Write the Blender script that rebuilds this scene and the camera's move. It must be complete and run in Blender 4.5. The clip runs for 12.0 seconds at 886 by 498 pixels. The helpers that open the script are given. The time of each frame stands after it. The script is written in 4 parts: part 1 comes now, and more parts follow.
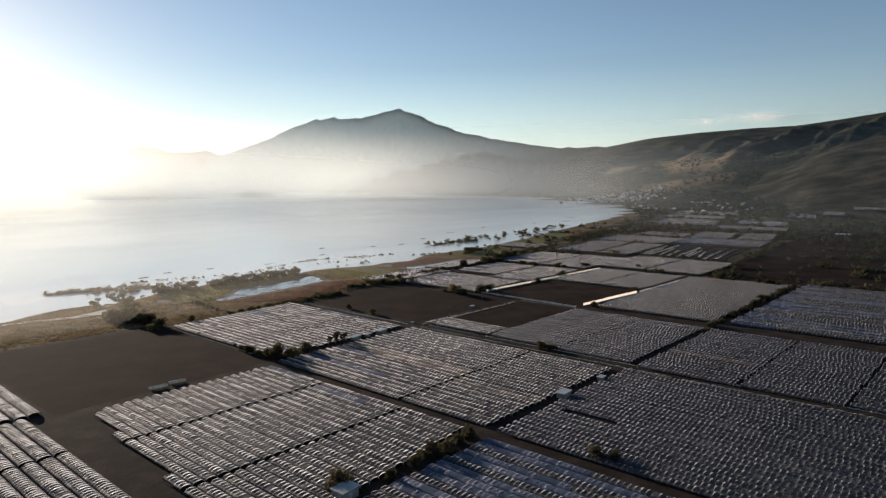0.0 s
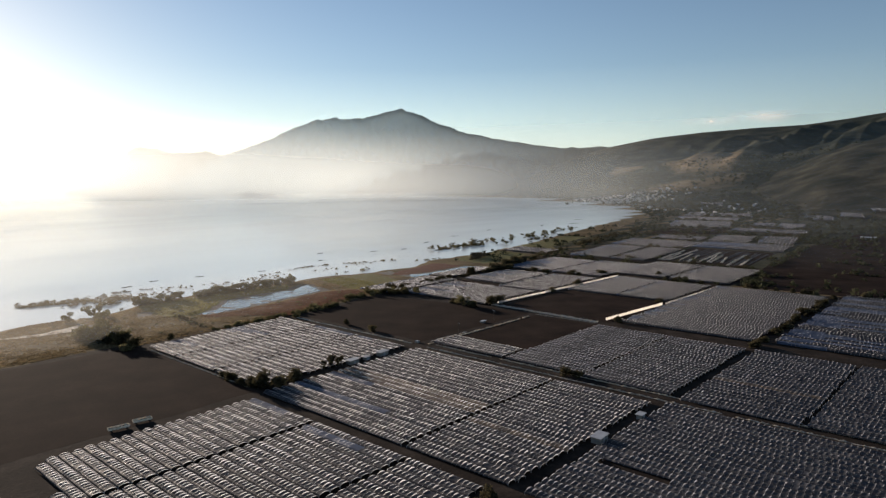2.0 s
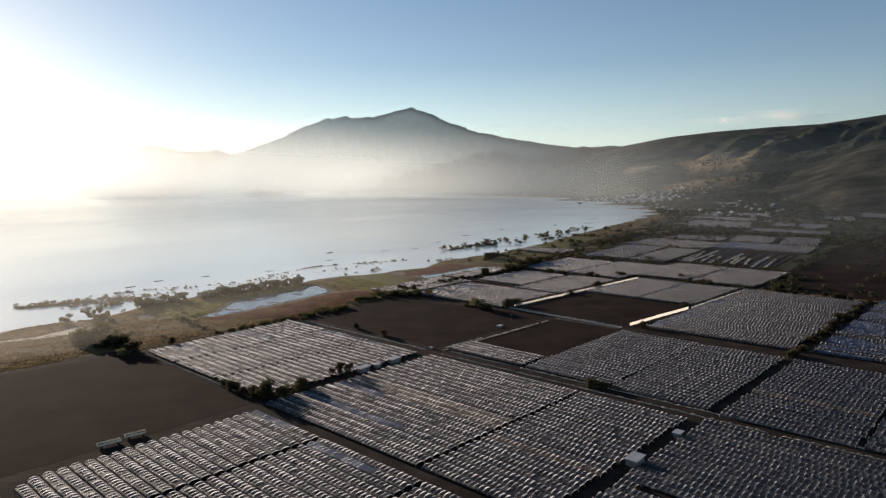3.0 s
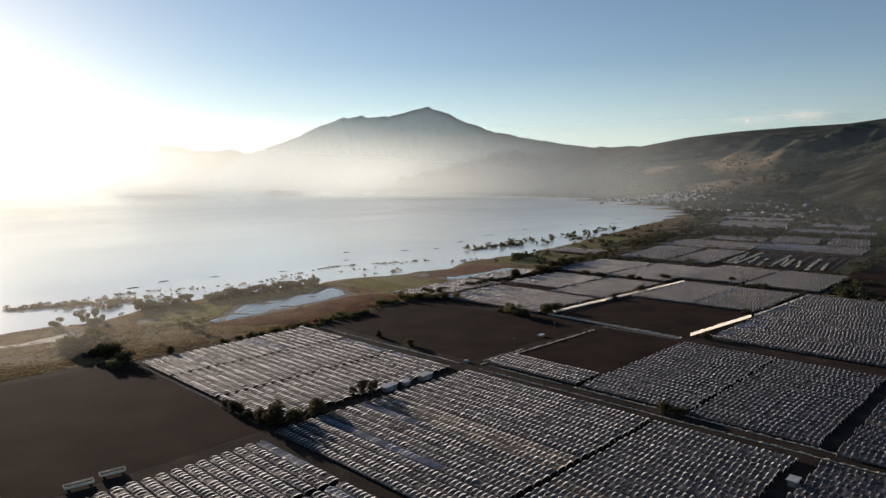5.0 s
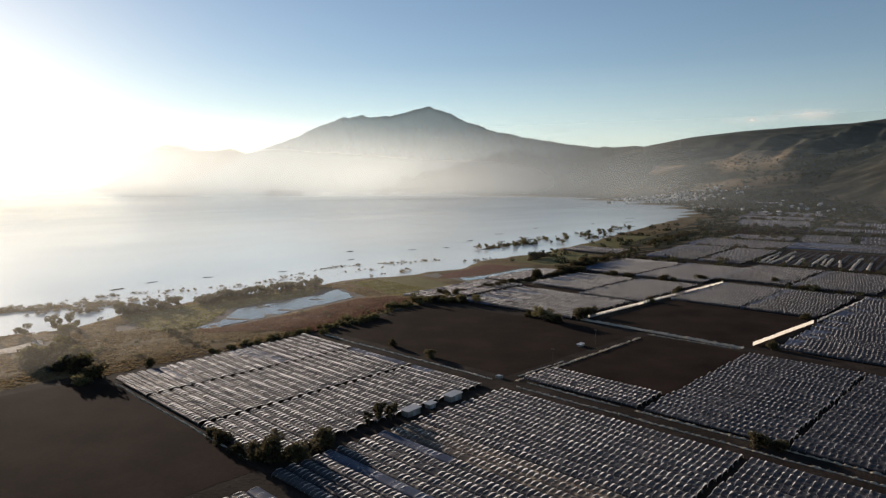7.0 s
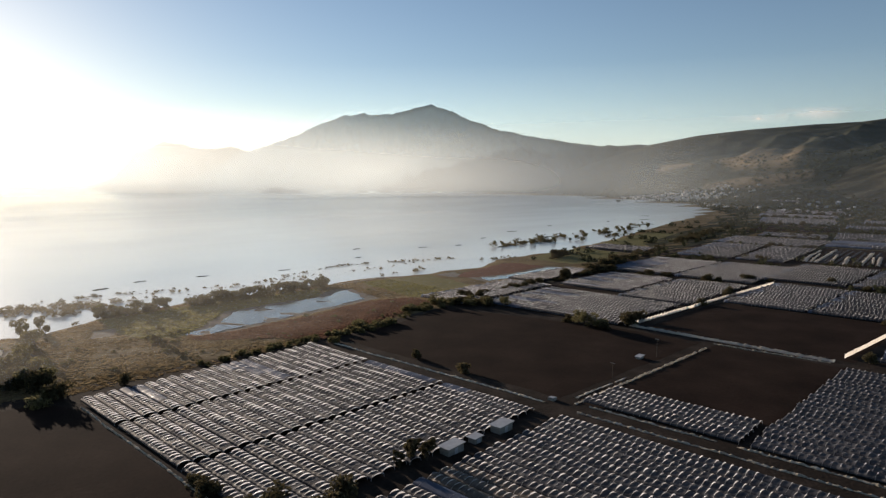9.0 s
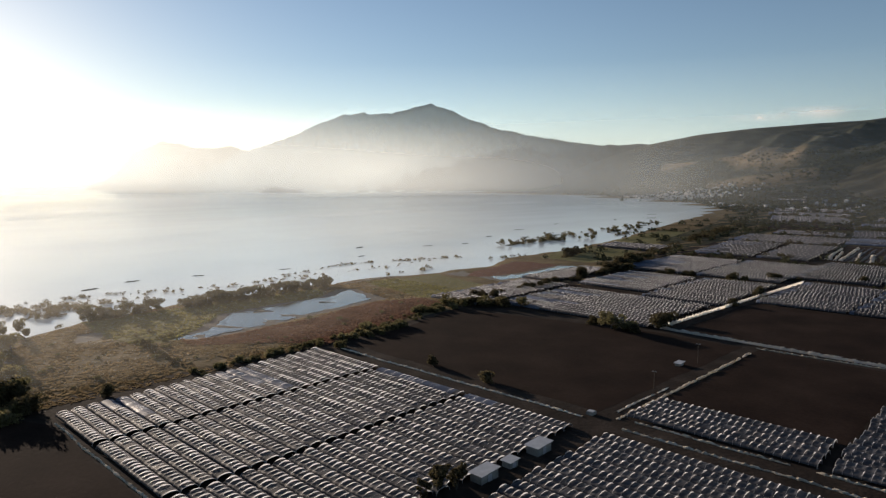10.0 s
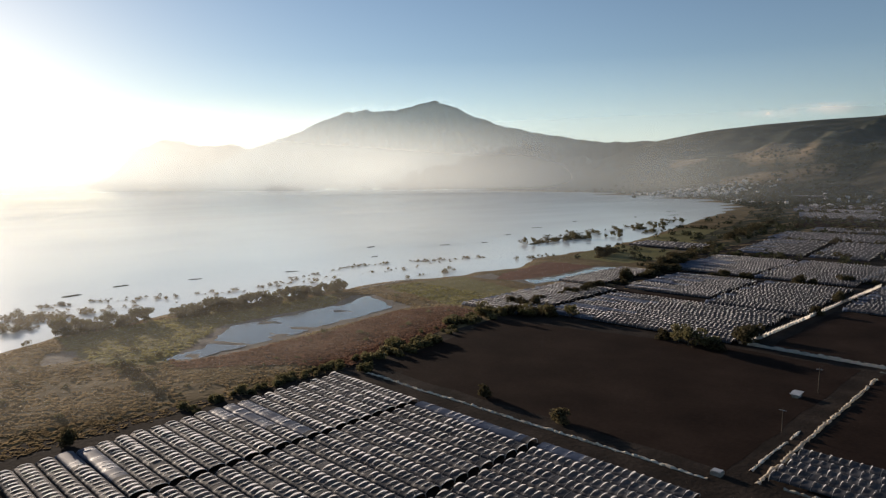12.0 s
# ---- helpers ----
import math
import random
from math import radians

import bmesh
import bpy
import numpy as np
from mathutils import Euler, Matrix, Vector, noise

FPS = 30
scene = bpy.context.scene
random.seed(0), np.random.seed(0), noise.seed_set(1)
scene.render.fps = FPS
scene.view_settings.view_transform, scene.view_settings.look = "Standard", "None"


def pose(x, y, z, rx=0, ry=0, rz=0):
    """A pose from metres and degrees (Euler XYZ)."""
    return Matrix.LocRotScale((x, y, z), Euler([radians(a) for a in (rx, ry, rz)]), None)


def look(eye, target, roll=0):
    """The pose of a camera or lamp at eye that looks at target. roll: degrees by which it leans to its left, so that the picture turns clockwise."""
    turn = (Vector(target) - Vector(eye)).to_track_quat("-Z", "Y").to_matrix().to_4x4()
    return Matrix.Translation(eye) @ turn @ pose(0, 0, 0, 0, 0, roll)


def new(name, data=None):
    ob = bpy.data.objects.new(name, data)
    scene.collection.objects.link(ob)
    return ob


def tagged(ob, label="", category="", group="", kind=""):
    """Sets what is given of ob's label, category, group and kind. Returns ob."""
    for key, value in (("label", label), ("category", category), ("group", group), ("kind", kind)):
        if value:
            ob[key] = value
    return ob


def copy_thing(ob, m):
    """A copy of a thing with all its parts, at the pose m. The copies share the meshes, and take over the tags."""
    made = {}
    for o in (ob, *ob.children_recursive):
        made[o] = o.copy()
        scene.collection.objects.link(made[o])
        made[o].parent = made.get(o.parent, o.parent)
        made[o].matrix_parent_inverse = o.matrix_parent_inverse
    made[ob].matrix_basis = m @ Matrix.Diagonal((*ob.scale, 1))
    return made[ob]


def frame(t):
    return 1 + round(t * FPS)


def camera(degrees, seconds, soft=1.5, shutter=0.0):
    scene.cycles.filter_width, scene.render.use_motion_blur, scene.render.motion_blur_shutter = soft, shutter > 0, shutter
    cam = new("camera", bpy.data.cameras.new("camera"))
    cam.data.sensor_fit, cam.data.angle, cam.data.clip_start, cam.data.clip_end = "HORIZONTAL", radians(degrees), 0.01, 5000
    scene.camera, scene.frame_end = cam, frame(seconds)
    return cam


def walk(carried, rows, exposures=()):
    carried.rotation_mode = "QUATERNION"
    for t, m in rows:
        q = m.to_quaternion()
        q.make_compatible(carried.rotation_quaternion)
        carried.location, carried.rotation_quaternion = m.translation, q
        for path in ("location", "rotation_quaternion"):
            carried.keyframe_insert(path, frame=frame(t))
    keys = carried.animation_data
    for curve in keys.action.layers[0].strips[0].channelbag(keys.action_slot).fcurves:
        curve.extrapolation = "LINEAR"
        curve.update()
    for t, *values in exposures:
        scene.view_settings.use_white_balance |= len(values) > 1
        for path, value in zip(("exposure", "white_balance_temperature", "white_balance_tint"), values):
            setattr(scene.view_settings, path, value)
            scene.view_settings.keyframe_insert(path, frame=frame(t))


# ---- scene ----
# The camera: a slow descending flight over the fields towards the lake.
cam = camera(67.4, 12.0, soft=1.35)
PATH = [
    (0, (281.32, -290.96, 93.44), (215.03, -216.92, 82.39), -0.44),
    (0.5, (273.24, -283.34, 93.52), (207.04, -209.18, 82.64), -0.53),
    (1, (265.11, -274.97, 93.74), (198.84, -200.88, 82.87), -0.61),
    (1.5, (257.18, -267.15, 94.14), (190.81, -193.15, 83.24), -0.64),
    (2, (248.68, -259.64, 94.01), (182.15, -185.80, 83.02), -0.53),
    (2.5, (240.69, -252.84, 93.67), (173.66, -179.47, 82.52), -0.45),
    (3, (232.14, -246.02, 92.38), (164.53, -173.17, 81.30), -0.39),
    (5, (192.74, -219.29, 85.87), (123.57, -147.89, 74.96), -0.23),
    (5.5, (181.98, -212.56, 83.87), (112.79, -141.18, 73.01), -0.16),
    (6, (172.13, -206.89, 82.52), (103.03, -135.43, 71.66), -0.14),
    (6.5, (162.16, -200.02, 80.38), (93.06, -128.54, 69.62), -0.16),
    (7, (152.39, -193.60, 78.30), (83.23, -122.17, 67.59), -0.20),
    (9, (110.16, -168.29, 70.87), (40.96, -96.90, 60.13), -0.09),
    (9.5, (98.75, -162.03, 68.72), (29.69, -90.50, 58.04), -0.02),
    (10, (88.29, -155.77, 66.58), (19.21, -84.25, 55.87), -0.12),
    (10.5, (77.49, -149.67, 64.53), (8.36, -78.22, 53.79), -0.03),
    (11, (66.54, -143.40, 62.48), (-2.67, -72.04, 51.68), -0.14),
    (11.5, (55.61, -137.26, 61.27), (-13.68, -65.98, 50.45), -0.22),
    (12, (44.54, -131.29, 62.26), (-24.75, -60.02, 51.33), -0.26),
]
walk(cam, [(t, look(eye, target, roll)) for t, eye, target, roll in PATH], [(0, 0.35, 7330, 15.2), (12, 0.27, 7480, 15.2)])

# ---- world and sun ----
SUN_AZ, SUN_EL = 173.0, 9.5  # degrees from +x towards +y, and above the horizon
world = bpy.data.worlds.new("sky")
scene.world = world
world.use_nodes = True
wn, wl = world.node_tree.nodes, world.node_tree.links
sky = wn.new("ShaderNodeTexSky")
sky.sky_type, sky.sun_disc = "NISHITA", False
sky.sun_elevation, sky.sun_rotation = radians(SUN_EL), radians(90 - SUN_AZ)
sky.altitude, sky.air_density, sky.dust_density, sky.ozone_density = 1500, 1.0, 0.55, 2.4
wn["Background"].inputs["Strength"].default_value = 0.109
wl.new(sky.outputs["Color"], wn["Background"].inputs["Color"])

sun = new("sun", bpy.data.lights.new("sun", "SUN"))
sun.data.energy, sun.data.angle, sun.data.color = 4.7, radians(0.6), (1.0, 0.91, 0.81)
to_sun = Vector((math.cos(radians(SUN_AZ)) * math.cos(radians(SUN_EL)), math.sin(radians(SUN_AZ)) * math.cos(radians(SUN_EL)), math.sin(radians(SUN_EL))))
sun.matrix_world = look(to_sun * 400, (0, 0, 0))


# ---- helpers of the scene ----
def mesh_from(name, verts, faces, smooth=False):
    me = bpy.data.meshes.new(name)
    me.from_pydata([tuple(map(float, v)) for v in verts], [], [tuple(map(int, f)) for f in faces])
    if smooth:
        me.polygons.foreach_set("use_smooth", [True] * len(me.polygons))
    me.update()
    return me


def part(name, data, material, parent=None, label=""):
    """Links a mesh or a bmesh as one object, under a thing or a part."""
    if isinstance(data, bmesh.types.BMesh):
        me = bpy.data.meshes.new(name)
        data.to_mesh(me)
        data.free()
        data = me
    if material and not data.materials:
        data.materials.append(material)
    ob = new(name, data)
    if parent:
        ob.parent = parent
    if label:
        tagged(ob, label)
    return ob


def box(bm, x0, x1, y0, y1, z0, z1):
    m = Matrix.LocRotScale(((x0 + x1) / 2, (y0 + y1) / 2, (z0 + z1) / 2), None, (x1 - x0, y1 - y0, z1 - z0))
    return bmesh.ops.create_cube(bm, size=1, matrix=m)["verts"]


def tube(bm, a, b, ra, rb, sides=6):
    a, b = Vector(a), Vector(b)
    m = Matrix.Translation((a + b) / 2) @ (b - a).to_track_quat("Z", "Y").to_matrix().to_4x4()
    bmesh.ops.create_cone(bm, cap_ends=True, segments=sides, radius1=ra, radius2=rb, depth=(b - a).length, matrix=m)


def lerp(x, points):
    """A smooth curve through a few (x, value) points."""
    xs, ys = zip(*points)
    return np.interp(x, xs, ys)


# ---- materials ----
def material(name, colours, scale=1.0, rough=0.8, bump=0.3, fine=8.0, spec=0.3, space="Position", translucent=0.0, vary=0.0):
    """Two scales of noise between the given colours, fine relief, and some variation from thing to thing."""
    m = bpy.data.materials.new(name)
    m.use_nodes = True
    n, l = m.node_tree.nodes, m.node_tree.links
    bsdf, out = n["Principled BSDF"], n["Material Output"]
    if space == "Position":
        where = n.new("ShaderNodeNewGeometry").outputs["Position"]
    else:
        where = n.new("ShaderNodeTexCoord").outputs["Object"]
    big, small = n.new("ShaderNodeTexNoise"), n.new("ShaderNodeTexNoise")
    big.inputs["Scale"].default_value, big.inputs["Detail"].default_value = scale, 5
    small.inputs["Scale"].default_value, small.inputs["Detail"].default_value = scale * fine, 4
    for tex in (big, small):
        l.new(where, tex.inputs["Vector"])
    add = n.new("ShaderNodeMath")
    add.operation, add.inputs[1].default_value = "MULTIPLY_ADD", 0.35
    l.new(small.outputs["Fac"], add.inputs[0])
    l.new(big.outputs["Fac"], add.inputs[2])
    last = add.outputs[0]
    if vary:
        info, more = n.new("ShaderNodeObjectInfo"), n.new("ShaderNodeMath")
        more.operation, more.inputs[1].default_value = "MULTIPLY_ADD", vary
        l.new(info.outputs["Random"], more.inputs[0])
        l.new(last, more.inputs[2])
        last = more.outputs[0]
    ramp = n.new("ShaderNodeValToRGB")
    while len(ramp.color_ramp.elements) < len(colours):
        ramp.color_ramp.elements.new(0.5)
    low, high = 0.42, 0.92 + vary
    for i, c in enumerate(colours):
        ramp.color_ramp.elements[i].position = min(1.0, low + (high - low) * i / max(1, len(colours) - 1))
        ramp.color_ramp.elements[i].color = (*c, 1)
    l.new(last, ramp.inputs["Fac"])
    l.new(ramp.outputs["Color"], bsdf.inputs["Base Color"])
    bsdf.inputs["Roughness"].default_value = rough
    bsdf.inputs["Specular IOR Level"].default_value = spec
    if bump:
        b = n.new("ShaderNodeBump")
        b.inputs["Strength"].default_value, b.inputs["Distance"].default_value = bump, 0.4 / scale / fine
        l.new(small.outputs["Fac"], b.inputs["Height"])
        l.new(b.outputs["Normal"], bsdf.inputs["Normal"])
    if translucent:
        tr, mix = n.new("ShaderNodeBsdfTranslucent"), n.new("ShaderNodeMixShader")
        l.new(ramp.outputs["Color"], tr.inputs["Color"])
        mix.inputs["Fac"].default_value = translucent
        l.new(bsdf.outputs["BSDF"], mix.inputs[1])
        l.new(tr.outputs["BSDF"], mix.inputs[2])
        l.new(mix.outputs["Shader"], out.inputs["Surface"])
    return m


def water_material(name, base, rough, scale, strength):
    m = bpy.data.materials.new(name)
    m.use_nodes = True
    n, l = m.node_tree.nodes, m.node_tree.links
    bsdf = n["Principled BSDF"]
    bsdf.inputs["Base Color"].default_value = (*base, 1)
    bsdf.inputs["IOR"].default_value = 1.45
    where = n.new("ShaderNodeNewGeometry").outputs["Position"]
    ripple, patch = n.new("ShaderNodeTexNoise"), n.new("ShaderNodeTexNoise")
    ripple.inputs["Scale"].default_value, ripple.inputs["Detail"].default_value = scale, 3
    patch.inputs["Scale"].default_value, patch.inputs["Detail"].default_value = 0.006, 4
    squash = n.new("ShaderNodeMapping")
    squash.inputs["Rotation"].default_value = (0, 0, radians(45))
    squash.inputs["Scale"].default_value = (1.0, 0.35, 1.0)
    l.new(where, squash.inputs["Vector"])
    l.new(squash.outputs["Vector"], patch.inputs["Vector"])
    l.new(where, ripple.inputs["Vector"])
    span = n.new("ShaderNodeMapRange")
    span.inputs["From Min"].default_value, span.inputs["From Max"].default_value = 0.35, 0.65
    span.inputs["To Min"].default_value, span.inputs["To Max"].default_value = rough * 0.88, rough * 1.12
    l.new(patch.outputs["Fac"], span.inputs["Value"])
    l.new(span.outputs["Result"], bsdf.inputs["Roughness"])
    b = n.new("ShaderNodeBump")
    b.inputs["Strength"].default_value, b.inputs["Distance"].default_value = strength, 0.05
    l.new(ripple.outputs["Fac"], b.inputs["Height"])
    l.new(b.outputs["Normal"], bsdf.inputs["Normal"])
    return m


def film_material(name, tints, rough, translucent):
    """Polythene film: pale, half glossy, letting some light through; it differs a little from tunnel to tunnel."""
    m = material(name, tints, scale=0.35, rough=rough, bump=0.15, fine=6, spec=0.12, translucent=translucent, vary=0.35)
    return m


def veil_material(name, dense, by_height, by_side, torn=0.85, grain=0.0012, tint=(0.89, 0.94, 0.98)):
    """A thin veil for ground mist, clouds, and added haze and glare: scatters the light that falls on it, thinner with
    height and towards the hills.
    """
    m = bpy.data.materials.new(name)
    m.use_nodes = True
    n, l = m.node_tree.nodes, m.node_tree.links
    n.remove(n["Principled BSDF"])
    sep = n.new("ShaderNodeSeparateXYZ")
    l.new(n.new("ShaderNodeUVMap").outputs["UV"], sep.inputs["Vector"])
    last = None
    for axis, stops in (("Y", by_height), ("X", by_side)):
        ramp = n.new("ShaderNodeValToRGB")
        ramp.color_ramp.interpolation = "B_SPLINE"
        while len(ramp.color_ramp.elements) < len(stops):
            ramp.color_ramp.elements.new(0.5)
        for e, (p, v) in zip(ramp.color_ramp.elements, stops):
            e.position, e.color = p, (v, v, v, 1)
        l.new(sep.outputs[axis], ramp.inputs["Fac"])
        if last:
            times = n.new("ShaderNodeMath")
            times.operation = "MULTIPLY"
            l.new(last, times.inputs[0])
            l.new(ramp.outputs["Color"], times.inputs[1])
            last = times.outputs[0]
        else:
            last = ramp.outputs["Color"]
    tex = n.new("ShaderNodeTexNoise")
    tex.inputs["Scale"].default_value, tex.inputs["Detail"].default_value = grain, 5
    l.new(n.new("ShaderNodeNewGeometry").outputs["Position"], tex.inputs["Vector"])
    wisp = n.new("ShaderNodeMapRange")
    wisp.inputs["From Min"].default_value, wisp.inputs["From Max"].default_value = 0.3, 0.7
    wisp.inputs["To Min"].default_value, wisp.inputs["To Max"].default_value = torn * dense, dense
    l.new(tex.outputs["Fac"], wisp.inputs["Value"])
    b = n.new("ShaderNodeMath")
    b.operation = "MULTIPLY"
    l.new(last, b.inputs[0])
    l.new(wisp.outputs["Result"], b.inputs[1])
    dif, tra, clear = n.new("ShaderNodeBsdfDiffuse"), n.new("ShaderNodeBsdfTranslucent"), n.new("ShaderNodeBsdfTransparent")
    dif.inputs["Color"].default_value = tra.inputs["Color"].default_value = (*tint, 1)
    both, mix = n.new("ShaderNodeMixShader"), n.new("ShaderNodeMixShader")
    both.inputs["Fac"].default_value = 0.9
    l.new(dif.outputs["BSDF"], both.inputs[1])
    l.new(tra.outputs["BSDF"], both.inputs[2])
    l.new(b.outputs[0], mix.inputs["Fac"])
    l.new(clear.outputs["BSDF"], mix.inputs[1])
    l.new(both.outputs["Shader"], mix.inputs[2])
    l.new(mix.outputs["Shader"], n["Material Output"].inputs["Surface"])
    return m


def ground_material():
    """Marsh grass that turns to red weed, green sward or pale mud by the zones of the land, with ragged borders."""
    m = material("marsh_ground", [(0.084, 0.063, 0.032), (0.155, 0.110, 0.056), (0.225, 0.158, 0.086)], 0.03, 1.0, 0.8, 14, 0.05)
    n, l = m.node_tree.nodes, m.node_tree.links
    bsdf = n["Principled BSDF"]
    last = bsdf.inputs["Base Color"].links[0].from_socket
    where = n.new("ShaderNodeNewGeometry").outputs["Position"]
    edge = n.new("ShaderNodeTexNoise")
    edge.inputs["Scale"].default_value, edge.inputs["Detail"].default_value, edge.inputs["Roughness"].default_value = 0.09, 6, 0.65
    l.new(where, edge.inputs["Vector"])
    speck = n.new("ShaderNodeTexNoise")
    speck.inputs["Scale"].default_value, speck.inputs["Detail"].default_value = 0.55, 4
    l.new(where, speck.inputs["Vector"])
    for zone, dark, light in (("red", (0.10, 0.048, 0.033), (0.22, 0.112, 0.078)), ("green", (0.095, 0.088, 0.034), (0.235, 0.205, 0.092)), ("mud", (0.10, 0.085, 0.07), (0.26, 0.235, 0.20))):
        attr = n.new("ShaderNodeAttribute")
        attr.attribute_name = zone
        add = n.new("ShaderNodeMath")
        l.new(attr.outputs["Fac"], add.inputs[0])
        l.new(edge.outputs["Fac"], add.inputs[1])
        span = n.new("ShaderNodeMapRange")
        span.inputs["From Min"].default_value, span.inputs["From Max"].default_value = 0.92, 1.12
        l.new(add.outputs[0], span.inputs["Value"])
        tone = n.new("ShaderNodeMix")
        tone.data_type = "RGBA"
        tone.inputs["A"].default_value, tone.inputs["B"].default_value = (*dark, 1), (*light, 1)
        l.new(speck.outputs["Fac"], tone.inputs["Factor"])
        mix = n.new("ShaderNodeMix")
        mix.data_type = "RGBA"
        l.new(span.outputs["Result"], mix.inputs["Factor"])
        l.new(last, mix.inputs["A"])
        l.new(tone.outputs["Result"], mix.inputs["B"])
        last = mix.outputs["Result"]
    l.new(last, bsdf.inputs["Base Color"])
    return m


def hill_material(name, colours, scale):
    """Scrub on a hillside, broken by pale bare clearings with ragged borders."""
    m = material(name, colours, scale, 1.0, 0.0, 9, 0.03)
    n, l = m.node_tree.nodes, m.node_tree.links
    bsdf = n["Principled BSDF"]
    before = bsdf.inputs["Base Color"].links[0].from_socket
    edge, attr, add, span, mix = (n.new("ShaderNode" + kind) for kind in ("TexNoise", "Attribute", "Math", "MapRange", "Mix"))
    edge.inputs["Scale"].default_value, edge.inputs["Detail"].default_value, edge.inputs["Roughness"].default_value = 0.006, 5, 0.6
    l.new(n.new("ShaderNodeNewGeometry").outputs["Position"], edge.inputs["Vector"])
    attr.attribute_name = "bare"
    l.new(attr.outputs["Fac"], add.inputs[0])
    l.new(edge.outputs["Fac"], add.inputs[1])
    span.inputs["From Min"].default_value, span.inputs["From Max"].default_value = 0.72, 1.5
    l.new(add.outputs[0], span.inputs["Value"])
    mix.data_type = "RGBA"
    mix.inputs["B"].default_value = (0.34, 0.24, 0.145, 1)
    l.new(span.outputs["Result"], mix.inputs["Factor"])
    l.new(before, mix.inputs["A"])
    l.new(mix.outputs["Result"], bsdf.inputs["Base Color"])
    return m


M_GROUND = ground_material()
M_SOIL = material("ploughed_soil", [(0.0145, 0.0088, 0.0066), (0.025, 0.0150, 0.0110), (0.037, 0.0232, 0.0172)], 0.05, 1.0, 0.2, 20, 0.03)
M_DIRT = material("dirt_track", [(0.018, 0.0135, 0.0105), (0.028, 0.0205, 0.016), (0.054, 0.040, 0.031)], 0.10, 1.0, 0.4, 10, 0.05)
M_FARM = material("far_farmland", [(0.029, 0.032, 0.019), (0.050, 0.049, 0.030), (0.095, 0.084, 0.054)], 0.012, 1.0, 0.2, 12, 0.03)
M_RED = material("red_marsh_weed", [(0.120, 0.062, 0.044), (0.180, 0.100, 0.070), (0.24, 0.142, 0.100)], 0.06, 1.0, 0, 14, 0.05, translucent=0.5)
M_GREEN = material("green_marsh_grass", [(0.12, 0.115, 0.038), (0.21, 0.19, 0.07), (0.28, 0.25, 0.11)], 0.05, 1.0, 0, 16, 0.05, translucent=0.5)
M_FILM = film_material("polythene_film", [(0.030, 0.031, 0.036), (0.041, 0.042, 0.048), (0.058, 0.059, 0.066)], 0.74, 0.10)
# Blue base puts the sky's sheen on taut film into the colour.
M_BLUE = film_material("sky_tinted_film", [(0.046, 0.062, 0.100), (0.064, 0.084, 0.126), (0.084, 0.104, 0.148)], 0.6, 0.14)
M_BROWN = film_material("dusty_film", [(0.082, 0.064, 0.050), (0.112, 0.088, 0.070), (0.145, 0.116, 0.092)], 0.6, 0.18)
# Near-white strips against the dark film paint the glint along each hoop.
M_GLINT = material("hoop_highlight_white", [(0.72, 0.73, 0.77), (0.84, 0.85, 0.88)], 0.8, 0.45, 0.1, 4, 0.4, translucent=0.88)


def let_light_through(m, share, rough):
    """Film seen against the light: part of the light goes on almost straight through it."""
    n, l = m.node_tree.nodes, m.node_tree.links
    out = n["Material Output"]
    before = out.inputs["Surface"].links[0].from_socket
    clear, mix = n.new("ShaderNodeBsdfRefraction"), n.new("ShaderNodeMixShader")
    clear.inputs["Color"].default_value, clear.inputs["IOR"].default_value, clear.inputs["Roughness"].default_value = (0.93, 0.94, 0.95, 1), 1.3, rough
    mix.inputs["Fac"].default_value = share
    l.new(before, mix.inputs[1])
    l.new(clear.outputs["BSDF"], mix.inputs[2])
    l.new(mix.outputs["Shader"], out.inputs["Surface"])


# Dimmer copy of the painted highlight, for blocks seen away from the sun.
M_GLINT_DIM = material("hoop_highlight_dim", [(0.42, 0.44, 0.50), (0.53, 0.55, 0.61)], 0.8, 0.45, 0.1, 4, 0.4, translucent=0.88)
let_light_through(M_GLINT, 0.54, 0.38)
let_light_through(M_GLINT_DIM, 0.54, 0.38)
M_SCRUB = material("distant_scrub", [(0.030, 0.034, 0.019), (0.050, 0.052, 0.029), (0.076, 0.074, 0.042)], 0.05, 0.9, 0, 9, 0.1, translucent=0.35)
M_WHITE = material("white_sheet", [(0.64, 0.59, 0.52), (0.82, 0.77, 0.69)], 0.4, 0.5, 0.2, 6, 0.4, translucent=0.65)
M_ROOF = material("galvanised_roof", [(0.32, 0.32, 0.325), (0.44, 0.44, 0.44)], 0.6, 0.5, 0.1, 6, 0.4)
M_LIME = material("village_whitewash", [(0.34, 0.32, 0.29), (0.60, 0.57, 0.53)], 0.05, 0.8, 0.1, 6)
M_SLAB = material("pale_concrete_roof", [(0.30, 0.285, 0.27), (0.52, 0.50, 0.48)], 0.05, 0.7, 0.1, 6, 0.3)
M_WALL = material("limewashed_wall", [(0.15, 0.14, 0.125), (0.28, 0.26, 0.235)], 0.5, 0.85, 0.2, 6)
M_BARK = material("bark", [(0.05, 0.04, 0.03), (0.10, 0.08, 0.06)], 2.0, 0.95, 0.5, 5, space="Object")
M_LEAF = material("tree_leaves", [(0.085, 0.076, 0.036), (0.135, 0.120, 0.058), (0.185, 0.160, 0.082)], 0.9, 0.8, 0, 6, 0.15, translucent=0.55, vary=0.3)
M_LEAF_DARK = material("dark_leaves", [(0.040, 0.034, 0.019), (0.068, 0.057, 0.030), (0.105, 0.085, 0.045)], 0.9, 0.8, 0, 6, 0.15, translucent=0.45, vary=0.3)
